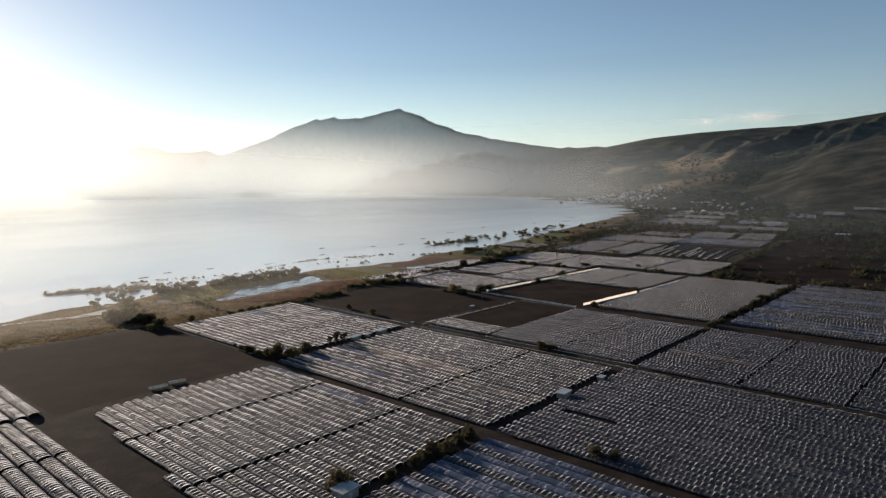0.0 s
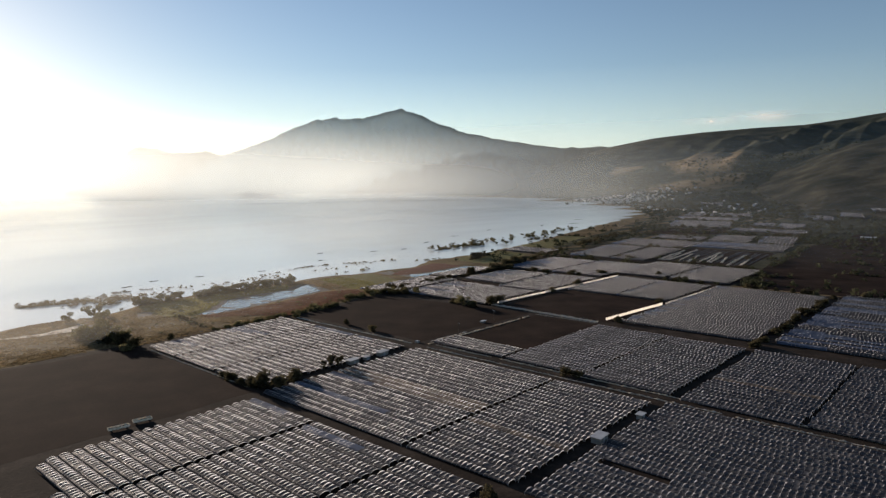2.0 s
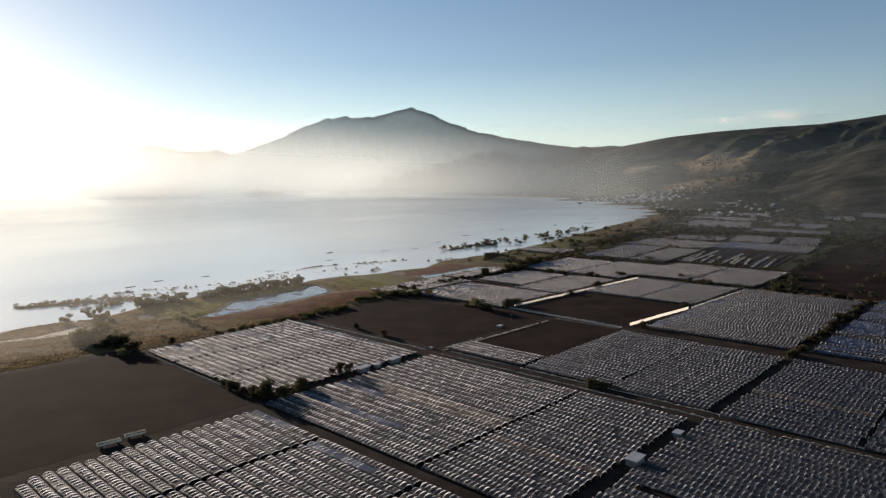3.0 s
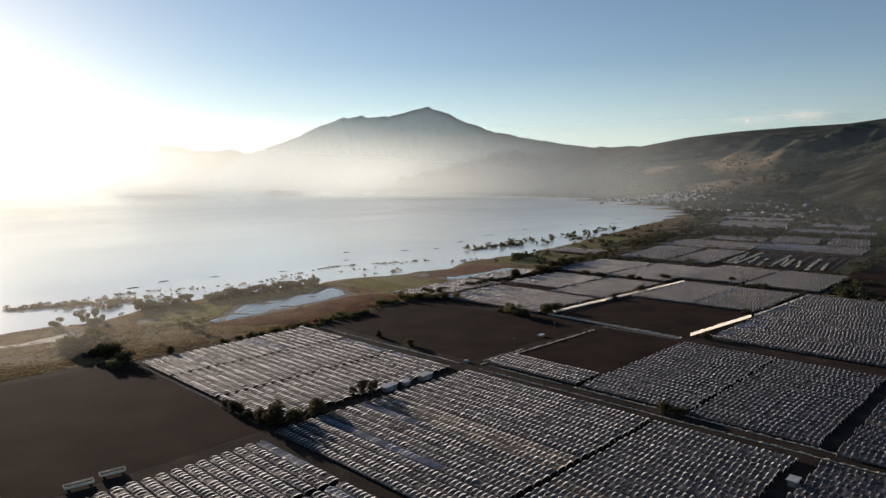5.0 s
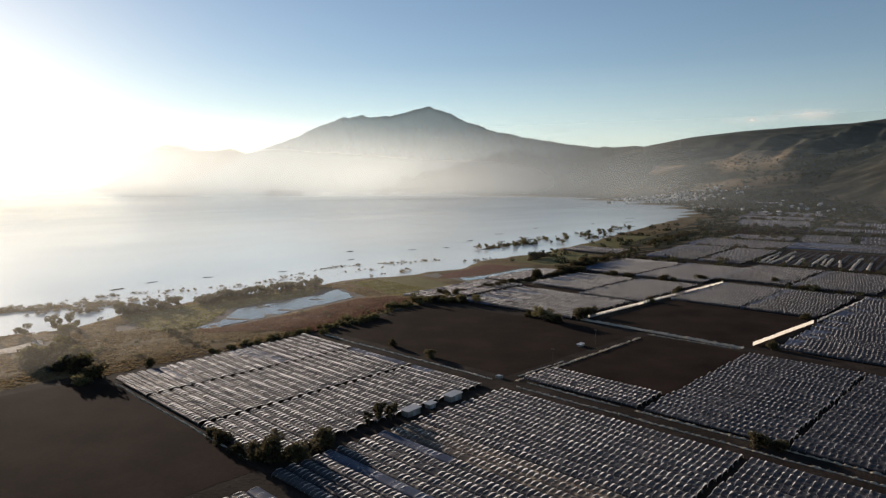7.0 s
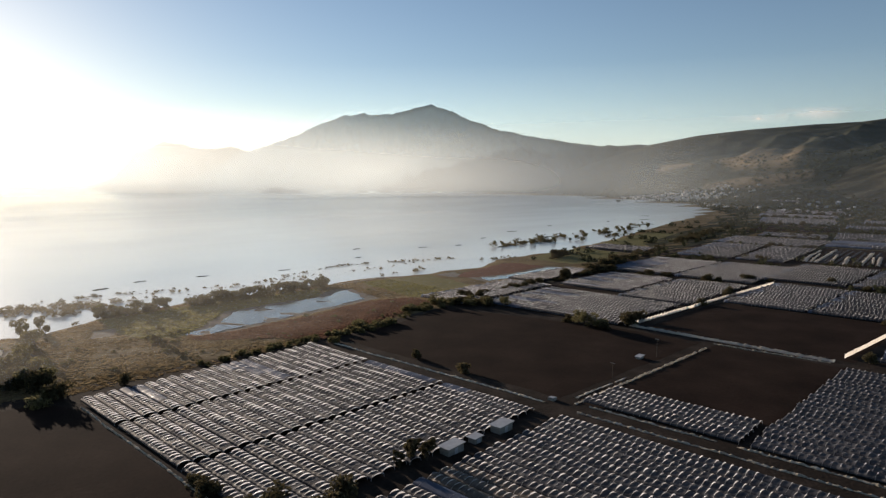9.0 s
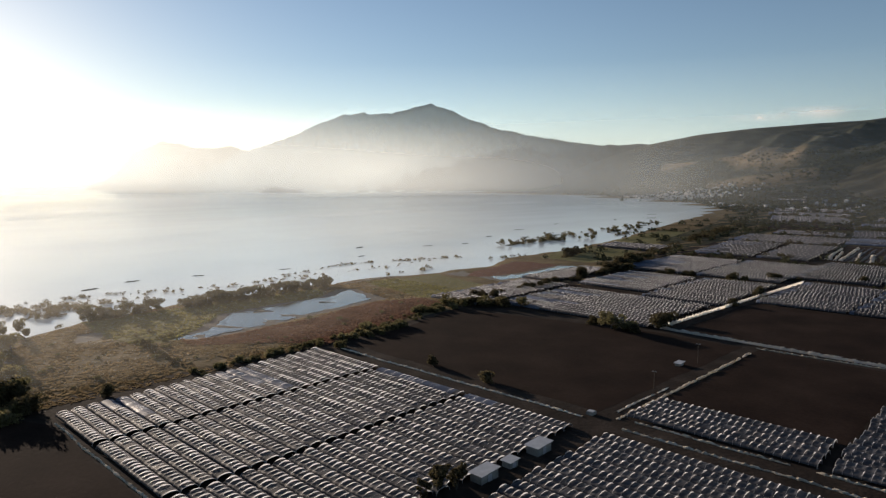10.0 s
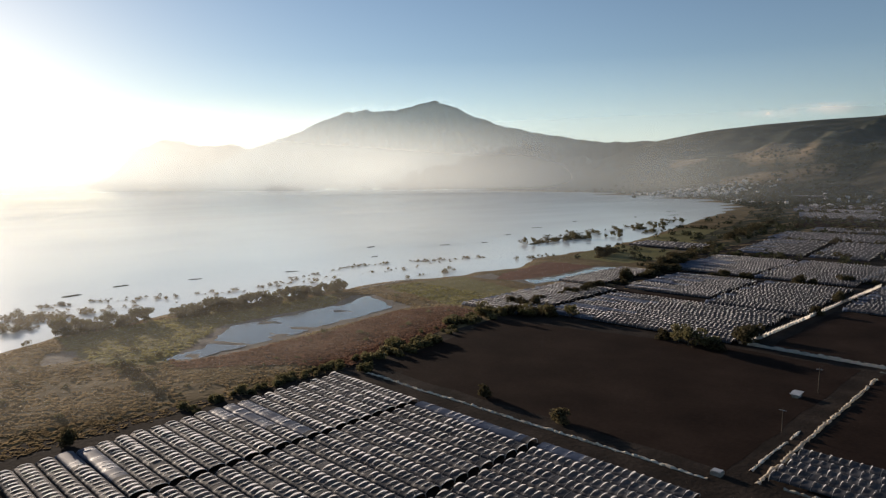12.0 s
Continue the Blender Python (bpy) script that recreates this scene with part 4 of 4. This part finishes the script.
def scrub(name, spots, label, sprays=16, size=0.9, leaf=None):
    """Countless distant bushes joined into one."""
    rng = random.Random(len(name) + len(spots))
    verts, faces = [], []
    for x, y, z, s in spots:
        v, f = leaf_cloud(rng, [((x, y, z + s * 0.5), s * 0.75), ((x + s * rng.uniform(-0.8, 0.8), y + s * rng.uniform(-0.8, 0.8), z + s * 0.35), s * 0.5)], sprays, size * s * 0.42)
        o = len(verts)
        verts += v
        faces += [tuple(i + o for i in q) for q in f]
    return tagged(part(name, mesh_from(name, verts, faces), leaf or M_SCRUB), label, "bushes", kind="stuff")


def ground_z(x, y):
    """Height of the land under the hill, from its bearing and distance."""
    return height_on("hillside", math.degrees(math.atan2(y - REF[1], x - REF[0])), math.hypot(x - REF[0], y - REF[1]))


rng = random.Random(5)
spots = []
for k in range(1900):
    y = 280 + 1900 * rng.random() ** 1.4
    x = rng.uniform(np.interp(y, *zip(*SHORE)) + 15 if y < 1500 else -900, 330)
    if any(x0 - 2 < x - sum(s) * (y - y0) < x1 + 2 and y0 - 2 < y < y1 + 2 for x0, x1, y0, y1, *s in FAR_BLOCKS):
        continue
    if (-70 < x < 36 and 436 < y < 648) or (x > 50 and 296 < y < 640 and rng.random() < 0.7):
        continue
    if x < np.interp(y, [255, 480, 760, 1174], [-146, -196, -240, -373]) - 8 and rng.random() < 0.85:
        continue
    spots.append((x, y, max(LAND, ground_z(x, y) - 0.3), rng.uniform(1.5, 4.0) * (1 + y / 1500)))
for x0, x1, y0, y1, *s in FAR_BLOCKS:  # hedges along the blocks
    if y0 > 260:
        for k in range(int((x1 - x0) / 6)):
            if rng.random() < 0.7:
                spots.append((rng.uniform(x0, x1), y1 + rng.uniform(1, 6), LAND, rng.uniform(1.2, 3.5)))
hedges = [((x, 640 + 0.0 * x), (x - 0.28 * 1000, 1640), 0.5) for x in (-60, 40, 150, 260)]
hedges += [((-200 - 0.25 * (y - 640), y), (330, y + 30), 0.45) for y in range(690, 1700, 85)]
hedges += [((64, y), (420, y + d), 0.62) for y, d in ((322, 6), (372, 20), (430, 0), (505, 25), (590, 10), (660, 0))] + [((x, 310), (x - 60, 900), 0.5) for x in (70, 175, 270, 350)]
hedges += [((np.interp(y, *zip(*SHORE)) + 12, y), (np.interp(y, [255, 480, 760, 1174], [-146, -196, -240, -373]), y + 14), 0.8) for y in (300, 338, 398, 446, 482, 520, 566, 610, 655, 706, 760, 820, 880, 950, 1030, 1110)]
for (x0, y0), (x1, y1), share in hedges:  # hedgerows between the far fields
    for k in range(int(math.hypot(x1 - x0, y1 - y0) / 4.5)):
        f = rng.random()
        x, y = x0 + (x1 - x0) * f + rng.gauss(0, 2.5), y0 + (y1 - y0) * f + rng.gauss(0, 2.5)
        if noise.noise((x * 0.02, y * 0.02, 3.0)) < share - 0.62 or any(a - 2 < x - sum(s) * (y - c) < b + 2 and c - 2 < y < d + 2 for a, b, c, d, *s in FAR_BLOCKS):
            continue
        spots.append((x, y, max(LAND, ground_z(x, y)), rng.uniform(1.6, 4.4)))
scrub("far_bushes", spots, "scattered dark bushes and hedges across distant farmland")

# ---- windbreaks, walls, sheds ----
def windbreak(x0, y0, x1, y1, tall, label, seed, mound=False, scallop=0.42):
    """Posts with white film stretched between them, sagging at the top."""
    rng = random.Random(seed)
    length = math.hypot(x1 - x0, y1 - y0)
    bays = int(length / 3.2)
    root = tagged(new("windbreak"), label, "windbreak")
    root.matrix_basis = pose(x0, y0, LAND + 0.1, 0, 0, math.degrees(math.atan2(y1 - y0, x1 - x0)))
    verts, faces = [], []
    for k in range(bays * 4 + 1):
        f = k % 4 / 4
        top = tall * (1 - (0.1 if mound else scallop) * math.sin(math.pi * f)) * (rng.uniform(0.55, 1.05) if mound else rng.uniform(0.85, 1.08))
        x, bulge = k * length / bays / 4, 0.25 * math.sin(math.pi * f) + (0.5 * noise.noise((k * 0.07, seed, 2)) if mound else 0.0)
        heap = [(-0.6, 0), (-0.35, 0.8), (0.12, 1.0), (0.5, 0.7), (0.9, 0)] if mound else [(0.1, 0), (0.14, 0.4), (0.08, 0.75), (0.0, 1.0)]
        verts += [(x, v + bulge * (up > 0), top * up) for v, up in heap]
    n = len(heap)
    for k in range(bays * 4):
        for q in range(n - 1):
            o = k * n + q
            faces.append((o, o + n, o + n + 1, o + 1))
    part("sheet", mesh_from("sheet", verts, faces, True), M_WHITE, root)
    bm = bmesh.new()
    tube(bm, (0, 0, 0), (0, 0, tall * 1.1), 0.05, 0.045, 6)
    me = bpy.data.meshes.new("post")
    bm.to_mesh(me)
    bm.free()
    for k in range(bays + 1):
        part("post", me, M_METAL, root).location = (k * length / bays, 0.05, 0)
    return root


windbreak(47.5, 118, 53.6, 189, 1.9, "tall taut white film windbreak beside the tunnels", 2, scallop=0.08)
windbreak(54.2, 193, 58, 290, 1.6, "scalloped white film windbreak beside the tunnels", 6, scallop=0.35)
windbreak(-40, 114, -33, 290, 2.0, "long scalloped white film windbreak above the bare plot", 3)
windbreak(-43, 113, 46, 110, 1.2, "long heap of rolled-up white film along the farm track", 4, True)


def shed(x, y, lx, ly, tall, turn, label):
    root = tagged(new("shed"), label, "shed")
    root.matrix_basis = pose(x, y, LAND + 0.1, 0, 0, turn)
    bm = bmesh.new()
    box(bm, -lx / 2, lx / 2, -ly / 2, ly / 2, 0, tall)
    bmesh.ops.bevel(bm, geom=bm.edges[:], offset=0.04, segments=1)
    part("wall", bm, M_WALL, root)
    bm = bmesh.new()
    v = box(bm, -lx / 2 - 0.4, lx / 2 + 0.4, -ly / 2 - 0.4, ly / 2 + 0.4, tall + 0.02, tall + 0.14)
    for q in v:
        q.co.z += (q.co.y + ly / 2) * 0.06
    part("roof", bm, M_ROOF, root, "sheet-metal roof sloping slightly")
    bm = bmesh.new()
    box(bm, lx / 2, lx / 2 + 0.06, -0.6, 0.6, 0, min(2.1, tall - 0.3))
    part("door", bm, M_METAL, root)
    return root


shed(-1.5, -50, 3.2, 5.6, 1.9, 0, "small whitewashed farm shed with a flat metal roof")
shed(-1.5, -41, 2.4, 2.8, 1.5, 0, "low whitewashed pump house between two sheds")
shed(-1.5, -30, 3.4, 5.4, 2.0, 0, "whitewashed farm shed with a pale flat metal roof")
shed(139.6, -58, 3.6, 5.5, 2.2, 0, "pale farm shed in the lane between tunnel blocks")
shed(140.6, -28, 2.2, 3.0, 1.8, 0, "small pale hut in the lane between tunnel blocks")
shed(75, 806, 18, 7, 3.0, 12, "long low farm building with a pale roof far off")
shed(138, -174, 5.0, 6.0, 2.8, 0, "grey farm shed beside a bush")
shed(-9.5, 64, 1.8, 3.2, 0.9, 0, "small low pump house beside a pole")


def valve_box(x, y):
    """A concrete chamber at the corner of the farm road, with a lid."""
    root = tagged(new("valve_box"), "low square concrete valve chamber beside the farm road", "valve chamber")
    root.matrix_basis = pose(x, y, LAND + 0.1)
    bm = bmesh.new()
    box(bm, -1.1, 1.1, -1.0, 1.0, 0, 0.85)
    bmesh.ops.bevel(bm, geom=bm.edges[:], offset=0.05, segments=1)
    part("chamber", bm, M_WALL, root)
    bm = bmesh.new()
    box(bm, -0.9, 0.9, -0.8, 0.8, 0.86, 0.98)
    part("lid", bm, M_ROOF, root)


valve_box(-6.0, 0.8)


def low_wall(x0, y0, x1, y1, wide, tall, mat, label, seed, broken=0.0, step=0.7):
    """A rough low bank or wall of stones and earth, uneven in height and line."""
    rng = random.Random(seed)
    length = math.hypot(x1 - x0, y1 - y0)
    ux, uy = (x1 - x0) / length, (y1 - y0) / length
    verts, faces = [], []
    for i in range(int(length / step) + 1):
        s = i * step
        drop = 0.12 if noise.noise((s * 0.11, seed, 0)) < broken - 0.5 else 1.0
        h, w = tall * drop * rng.uniform(0.35, 1.45), wide * rng.uniform(0.45, 1.4)
        off = 0.5 * noise.noise((s * 0.06, seed, 5)) + 0.25 * noise.noise((s * 0.4, seed, 9))
        for side, up in ((-0.5, 0), (-0.42, rng.uniform(0.5, 1.0)), (0.0, 1.0), (0.42, rng.uniform(0.4, 1.0)), (0.5, 0)):
            q = side * w + off
            verts.append((x0 + ux * s - uy * q, y0 + uy * s + ux * q, LAND + h * up))
        if i:
            o = len(verts) - 10
            faces += [(o + e, o + 5 + e, o + 6 + e, o + 1 + e) for e in range(4)]
    return tagged(part("low_wall", mesh_from("low_wall", verts, faces), mat), label, "wall")


M_ADOBE = material("pale_earth_wall", [(0.34, 0.27, 0.20), (0.66, 0.56, 0.44), (0.80, 0.72, 0.60)], 0.5, 0.95, 0.5, 6, 0.1)
M_ROLL = material("old_film_and_earth", [(0.42, 0.34, 0.25), (0.72, 0.62, 0.49), (0.84, 0.77, 0.66)], 0.5, 0.8, 0.4, 6, 0.2, translucent=0.45)
M_STONE = material("pale_stone", [(0.24, 0.20, 0.155), (0.38, 0.33, 0.26), (0.52, 0.46, 0.38)], 0.5, 0.95, 0.5, 6, 0.1)
low_wall(1.4, 2, 3.0, 97, 0.9, 0.6, M_ROLL, "rough sunlit bank of earth and old film along the edge of a bare plot", 1, 0.1)
low_wall(-238, 94, -240, 137, 1.6, 0.5, M_STONE, "pale bare earth bund along the lake shore", 9, 0.1)
low_wall(-1.6, 7, -1.2, 38, 0.7, 0.35, M_ADOBE, "low broken kerb of pale stone beside a wall", 2, 0.1)
low_wall(-113, -3.5, -6, -2.5, 0.7, 0.5, M_ADOBE, "low pale wall along a ditch behind the tunnels", 3, 0.0)
low_wall(-106, -104.5, -8, -105, 0.6, 0.45, M_STONE, "low pale wall between bare field and tunnels", 4, 0.0)
low_wall(6, -3.6, 264, -3.2, 0.7, 0.5, M_STONE, "low stone kerb along the farm road", 5, 0.1)
low_wall(6, 3.2, 264, 3.4, 0.7, 0.5, M_STONE, "low stone kerb along the far side of the farm road", 6, 0.1)
low_wall(2, 106, 46, 107.5, 0.7, 0.5, M_STONE, "low pale kerb beside the track", 7, 0.2)


def trough(x, y, length, turn):
    """A long low wagon bed with open top and pale plank sides."""
    root = tagged(new("wagon"), "long low open wagon bed with pale plank sides beside the tunnels", "wagon", "wagons at the field edge")
    root.matrix_basis = pose(x, y, LAND + 0.2, 0, 0, turn)
    bm = bmesh.new()
    box(bm, 0, length, -1.1, 1.1, 0.5, 0.62)
    part("bed", bm, M_BARK, root)
    for y0 in (-1.2, 1.1):
        bm = bmesh.new()
        box(bm, 0, length, y0, y0 + 0.1, 0.5, 1.2)
        part("side_board", bm, M_ADOBE, root)
    for x0 in (-0.1, length):
        bm = bmesh.new()
        box(bm, x0, x0 + 0.1, -1.2, 1.2, 0.5, 1.2)
        part("end_board", bm, M_ADOBE, root)
    for x0 in (0.9, length - 0.9):
        for y0 in (-1.0, 1.0):
            bm = bmesh.new()
            tube(bm, (x0, y0 - 0.12, 0.36), (x0, y0 + 0.12, 0.36), 0.36, 0.36, 14)
            part("wheel", bm, M_BARK, root)


trough(-1.2, -167.4, 7.2, 83)
trough(-2.4, -157.8, 6.6, 81)


def pole(x, y, tall):
    root = tagged(new("utility_pole"), "thin wooden utility pole with a crossbar", "utility pole")
    root.matrix_basis = pose(x, y, LAND + 0.1)
    bm = bmesh.new()
    tube(bm, (0, 0, -0.3), (0, 0, tall), 0.14, 0.09, 8)
    part("shaft", bm, M_BARK, root)
    bm = bmesh.new()
    box(bm, -0.8, 0.8, -0.06, 0.06, tall - 0.7, tall - 0.55)
    part("crossbar", bm, M_METAL, root)


# film laid out in long strips on a stripped plot
patch("ploughed_field", [(-60, 418), (36, 418), (25, 562), (-72, 562)], LAND + 0.2, M_SOIL, "bare brown plot with strips of white film laid out", "field", 1.5, 6, 41)
for k in range(26):
    x, white = -56 + 3.5 * k + random.uniform(-0.5, 0.5), k % 3 == 0 or k in (1, 2, 14)
    start, end = (422, 545) if white else (420, 556)
    ob = low_wall(x, start + random.uniform(0, 24 if k > 8 else 6), x - 0.1 * 115 + random.uniform(-1, 1), end - random.uniform(0, 60 if white else 20), random.uniform(1.8, 3.0) if white else 2.6, 1.0 if white else 0.5,
                  M_WHITE if white else M_FILM, "long strip of white film gathered on bare soil" if white else "long low tunnel of grey film with its cover slack", 60 + k, -1.0, 1.6)
    ob.name = "film_strip"
    tagged(ob, category="film strip", group="film strips on the stripped plot")
# dark trees standing in rows between the farther blocks
for x0, x1, y, n, s in ((-132, -84, 267, 6, 0.9), (-80, -40, 268, 2, 1.0), (-150, -60, 380, 7, 1.0), (-46, 50, 295, 5, 0.9), (-46, 56, 410, 6, 1.1), (-160, -60, 536, 8, 1.2), (-170, -100, 638, 6, 1.3), (-215, -110, 714, 9, 1.5), (-110, 0, 784, 10, 1.6), (-120, -20, 915, 8, 1.7), (-245, -130, 866, 12, 1.7), (-300, -175, 1038, 14, 1.9), (-330, -200, 1164, 12, 2.0)):
    for k in range(n):
        plant("bush", random.uniform(x0, x1), y + random.gauss(0, 1.5), s * random.uniform(0.7, 1.4), group="trees between the blocks")
for x0, y0, x1, y1, n, s in ((-146, 255, -196, 480, 26, 1.3), (-196, 480, -240, 760, 30, 1.8), (-215, 300, -224, 330, 6, 1.4), (-150, 330, -162, 350, 5, 1.6), (-136, 95, -112, 112, 8, 0.9), (150, 304, 240, 306, 14, 1.0), (58, 296, 140, 298, 8, 0.8)):
    for k in range(n):
        f = random.random()
        plant("bush", x0 + (x1 - x0) * f + random.gauss(0, 2.5), y0 + (y1 - y0) * f, s * random.uniform(0.6, 1.3), group="hedge of bushes")

scrub("far_hedges", FAR_SPOTS, "dark rounded trees and hedges between the far blocks", 150, 0.36, M_LEAF_DARK)
pole(-6, 71, 7.5)
pole(-4, 34, 6.0)


patch("ploughed_field", [(-197, 700), (-112, 775), (-134, 862), (-236, 850)], LAND + 0.2, M_SOIL, "dark bare field between far tunnel blocks", "field", 1.5, 8, 42)
patch("mud_bank", [(-206, -103), (-192, -105), (-187, -116), (-189, -132), (-197, -160), (-203, -190), (-207, -190), (-201, -158), (-195, -132), (-199, -116)], LAND + 0.16, M_ADOBE, "pale sandy spit along the lake shore", "sand bank", 1.6, 2, 44)
ob = low_wall(-206, -106, -186, -107, 0.8, 0.8, M_WALL, "pale driftwood log lying on the shore", 12)
ob.name = "log"
tagged(ob, category="log")
g = random.Random(23)
spots = []
for k in range(230):
    f = g.random()
    spots.append((-306 + 14 * f + g.gauss(0, 2.2), -112 + 48 * f, -0.2, g.uniform(0.6, 2.3)))
for k in range(160):
    spots.append((-284 + g.gauss(0, 7), -50 + g.gauss(0, 8), -0.2, g.uniform(0.7, 1.6)))
scrub("reed_bed", spots, "dense brown reed bed standing in shallow lake water", 14, 0.8, M_LEAF_DRY)


# ---- marsh grass ----
def tufts(name, count, zone, label, mat, tall, seed):
    """Countless tufts of grass, each a few bent blades."""
    g = np.random.default_rng(seed)
    X, Y = g.uniform(-244, -104, count * 14), g.uniform(-215, 130, count * 14)
    edge = np.interp(Y, [-215, -125, -104, -4, 44, 82, 130], [-130, -128, -120, -122, -134, -144, -140])
    keep = (X < edge) & (lake_depth(X, Y) < -8) & zone(X, Y, g)
    X, Y = np.repeat(X[keep][:count], 3), np.repeat(Y[keep][:count], 3)
    k = len(X)
    a, w, h = g.uniform(0, 6.28, k), g.uniform(0.25, 0.6, k), tall * g.uniform(0.5, 1.3, k)
    X, Y = X + g.uniform(-0.7, 0.7, k), Y + g.uniform(-0.7, 0.7, k)
    dx, dy, low = np.cos(a) * w, np.sin(a) * w, np.full(k, LAND - 0.3)
    verts = np.stack([np.stack(v, -1) for v in ((X - dx, Y - dy, low), (X + dx, Y + dy, low), (X + dx * 1.2 + dy * 0.5, Y + dy * 1.2 - dx * 0.5, LAND + h),
                                                (X - dx * 1.2 + dy * 0.5, Y - dy * 1.2 - dx * 0.5, LAND + h * 0.85))], 1).reshape(-1, 3)
    return tagged(part(name, mesh_from(name, verts, np.arange(4 * k).reshape(-1, 4)), mat), label, "grass", kind="stuff")


def most(name, X, Y, soft):
    return np.max([inside(o, X, Y, soft) for o in ZONES[name]], axis=0)


def zoned(name, low):
    return lambda X, Y, g: (most(name, X, Y, 6.0) > low) & (most("mud", X, Y, 3.0) < 0.4)


def plain(X, Y, g):
    patchy = np.sin(X * 0.11 + np.sin(Y * 0.07)) * np.sin(Y * 0.09 + 1.7 * np.sin(X * 0.05)) + g.uniform(-0.8, 0.8, len(X))
    return (most("red", X, Y, 6.0) < 0.6) & (most("green", X, Y, 6.0) < 0.6) & (most("mud", X, Y, 3.0) < 0.5) & (patchy > -0.2)


tufts("red_weed", 7000, zoned("red", 0.4), "rust-red marsh weed growing in dense tufts", M_RED, 0.42, 1)
tufts("dry_grass", 11000, plain, "tussocks of dry brown marsh grass", material("dry_tussock", [(0.175, 0.128, 0.072), (0.24, 0.178, 0.102), (0.31, 0.235, 0.142)], 0.05, 1.0, 0, 14, 0.05, translucent=0.5), 0.28, 2)
tufts("short_grass", 2500, zoned("green", 0.55), "short yellow-green tufts of grass", M_GREEN, 0.35, 3)


# ---- floating weed on the lake ----
def weed_mat(x, y, lx, ly, turn, seed):
    g = random.Random(seed)
    ring = []
    for k in range(22):
        a = 6.2832 * k / 22
        r = 1 + 0.35 * noise.noise((math.cos(a) * 1.5 + seed, math.sin(a) * 1.5, seed)) + g.uniform(-0.12, 0.12)
        ring.append((math.cos(a) * lx * r, math.sin(a) * ly * r))
    verts = [(0, 0, 0.28)] + [(px * 0.7, py * 0.7, 0.25 + g.uniform(-0.08, 0.1)) for px, py in ring] + [(px, py, -0.1) for px, py in ring]
    faces = [(0, 1 + k, 1 + (k + 1) % 22) for k in range(22)] + [(1 + k, 23 + k, 23 + (k + 1) % 22, 1 + (k + 1) % 22) for k in range(22)]
    ob = tagged(part("weed_mat", mesh_from("weed_mat", verts, faces), M_SCRUB), "low dark mat of floating water weed", "water weed", "mats of floating weed")
    ob.matrix_basis = pose(x, y, 0, 0, 0, turn)


for k, (x, y, lx, ly) in enumerate(((-409, 244, 7, 2.2), (-332, 414, 22, 6), (-350, 486, 9, 3), (-322, 380, 14, 5), (-318, 360, 10, 4), (-344, 472, 8, 2.5), (-372, 300, 6, 1.6), (-360, 340, 5, 1.6), (-345, 52, 5, 1.5), (-352, 10, 6, 1.6), (-338, -20, 7, 2),
                                 (-395, 420, 7, 1.8), (-430, 520, 8, 2), (-350, 690, 16, 5), (-365, 760, 14, 4), (-340, 640, 9, 3), (-455, 640, 8, 2), (-330, 110, 5, 1.4), (-352, 200, 5, 1.4), (-420, 860, 12, 3), (-470, 960, 14, 3), (-440, 780, 9, 2))):
    weed_mat(x, y, lx, ly, 90 + random.uniform(-25, 25), k + 3)


# ---- the village under the hill ----
def village(count, seed):
    """Houses too far off to be told apart: walls and pitched roofs, joined."""
    g = random.Random(seed)
    walls, wf, roofs, rf = [], [], [], []
    for k in range(count):
        az, r = (g.gauss(116.3, 2.2), 2080 + 300 * g.random() ** 1.2) if k % 7 else (g.uniform(104, 119), g.uniform(1560, 1950))
        x, y = polar(az, r)
        if lake_depth(np.array(x), np.array(y)) > -20:
            continue
        lx, ly, h, t = g.uniform(2.0, 4.6), g.uniform(2, 4), g.uniform(2.4, 3.6), g.uniform(0, 3.1)
        ca, sa = math.cos(t), math.sin(t)
        base = height_on("hillside", az, r)
        put = lambda px, py, pz: (x + px * ca - py * sa, y + px * sa + py * ca, base + pz)
        o = len(walls)
        walls += [put(px, py, pz) for pz in (-3, h) for px, py in ((-lx, -ly), (lx, -ly), (lx, ly), (-lx, ly))]
        wf += [tuple(o + i for i in q) for q in ((0, 1, 5, 4), (1, 2, 6, 5), (2, 3, 7, 6), (3, 0, 4, 7))]
        o = len(roofs)
        roofs += [put(px, py, pz) for px, py, pz in ((-lx - 0.5, -ly - 0.5, h), (lx + 0.5, -ly - 0.5, h), (lx + 0.5, ly + 0.5, h), (-lx - 0.5, ly + 0.5, h), (-lx, 0, h + 1.8), (lx, 0, h + 1.8))]
        rf += [tuple(o + i for i in q) for q in ((0, 1, 5, 4), (2, 3, 4, 5), (1, 2, 5), (3, 0, 4))]
    ob = tagged(part("village", mesh_from("village", walls, wf), M_LIME), "distant village of small pale houses under the hill", "village", kind="stuff")
    part("roofs", mesh_from("roofs", roofs, rf), M_SLAB, ob)


village(330, 8)
spots = []
for k in range(2200):
    az, r = rng.gauss(110, 8), rng.uniform(1450, 2900)
    x, y = polar(az, r)
    if lake_depth(np.array(x), np.array(y)) < -15:
        spots.append((x, y, height_on("hillside", az, r) - 0.5, rng.uniform(3, 7)))
scrub("village_trees", spots, "dark trees between the houses of a distant village")

# models that found no place of their own
for models in KINDS.values():
    for ob in models:
        if ob.get("spare"):
            for piece in [*ob.children, ob]:
                bpy.data.objects.remove(piece)
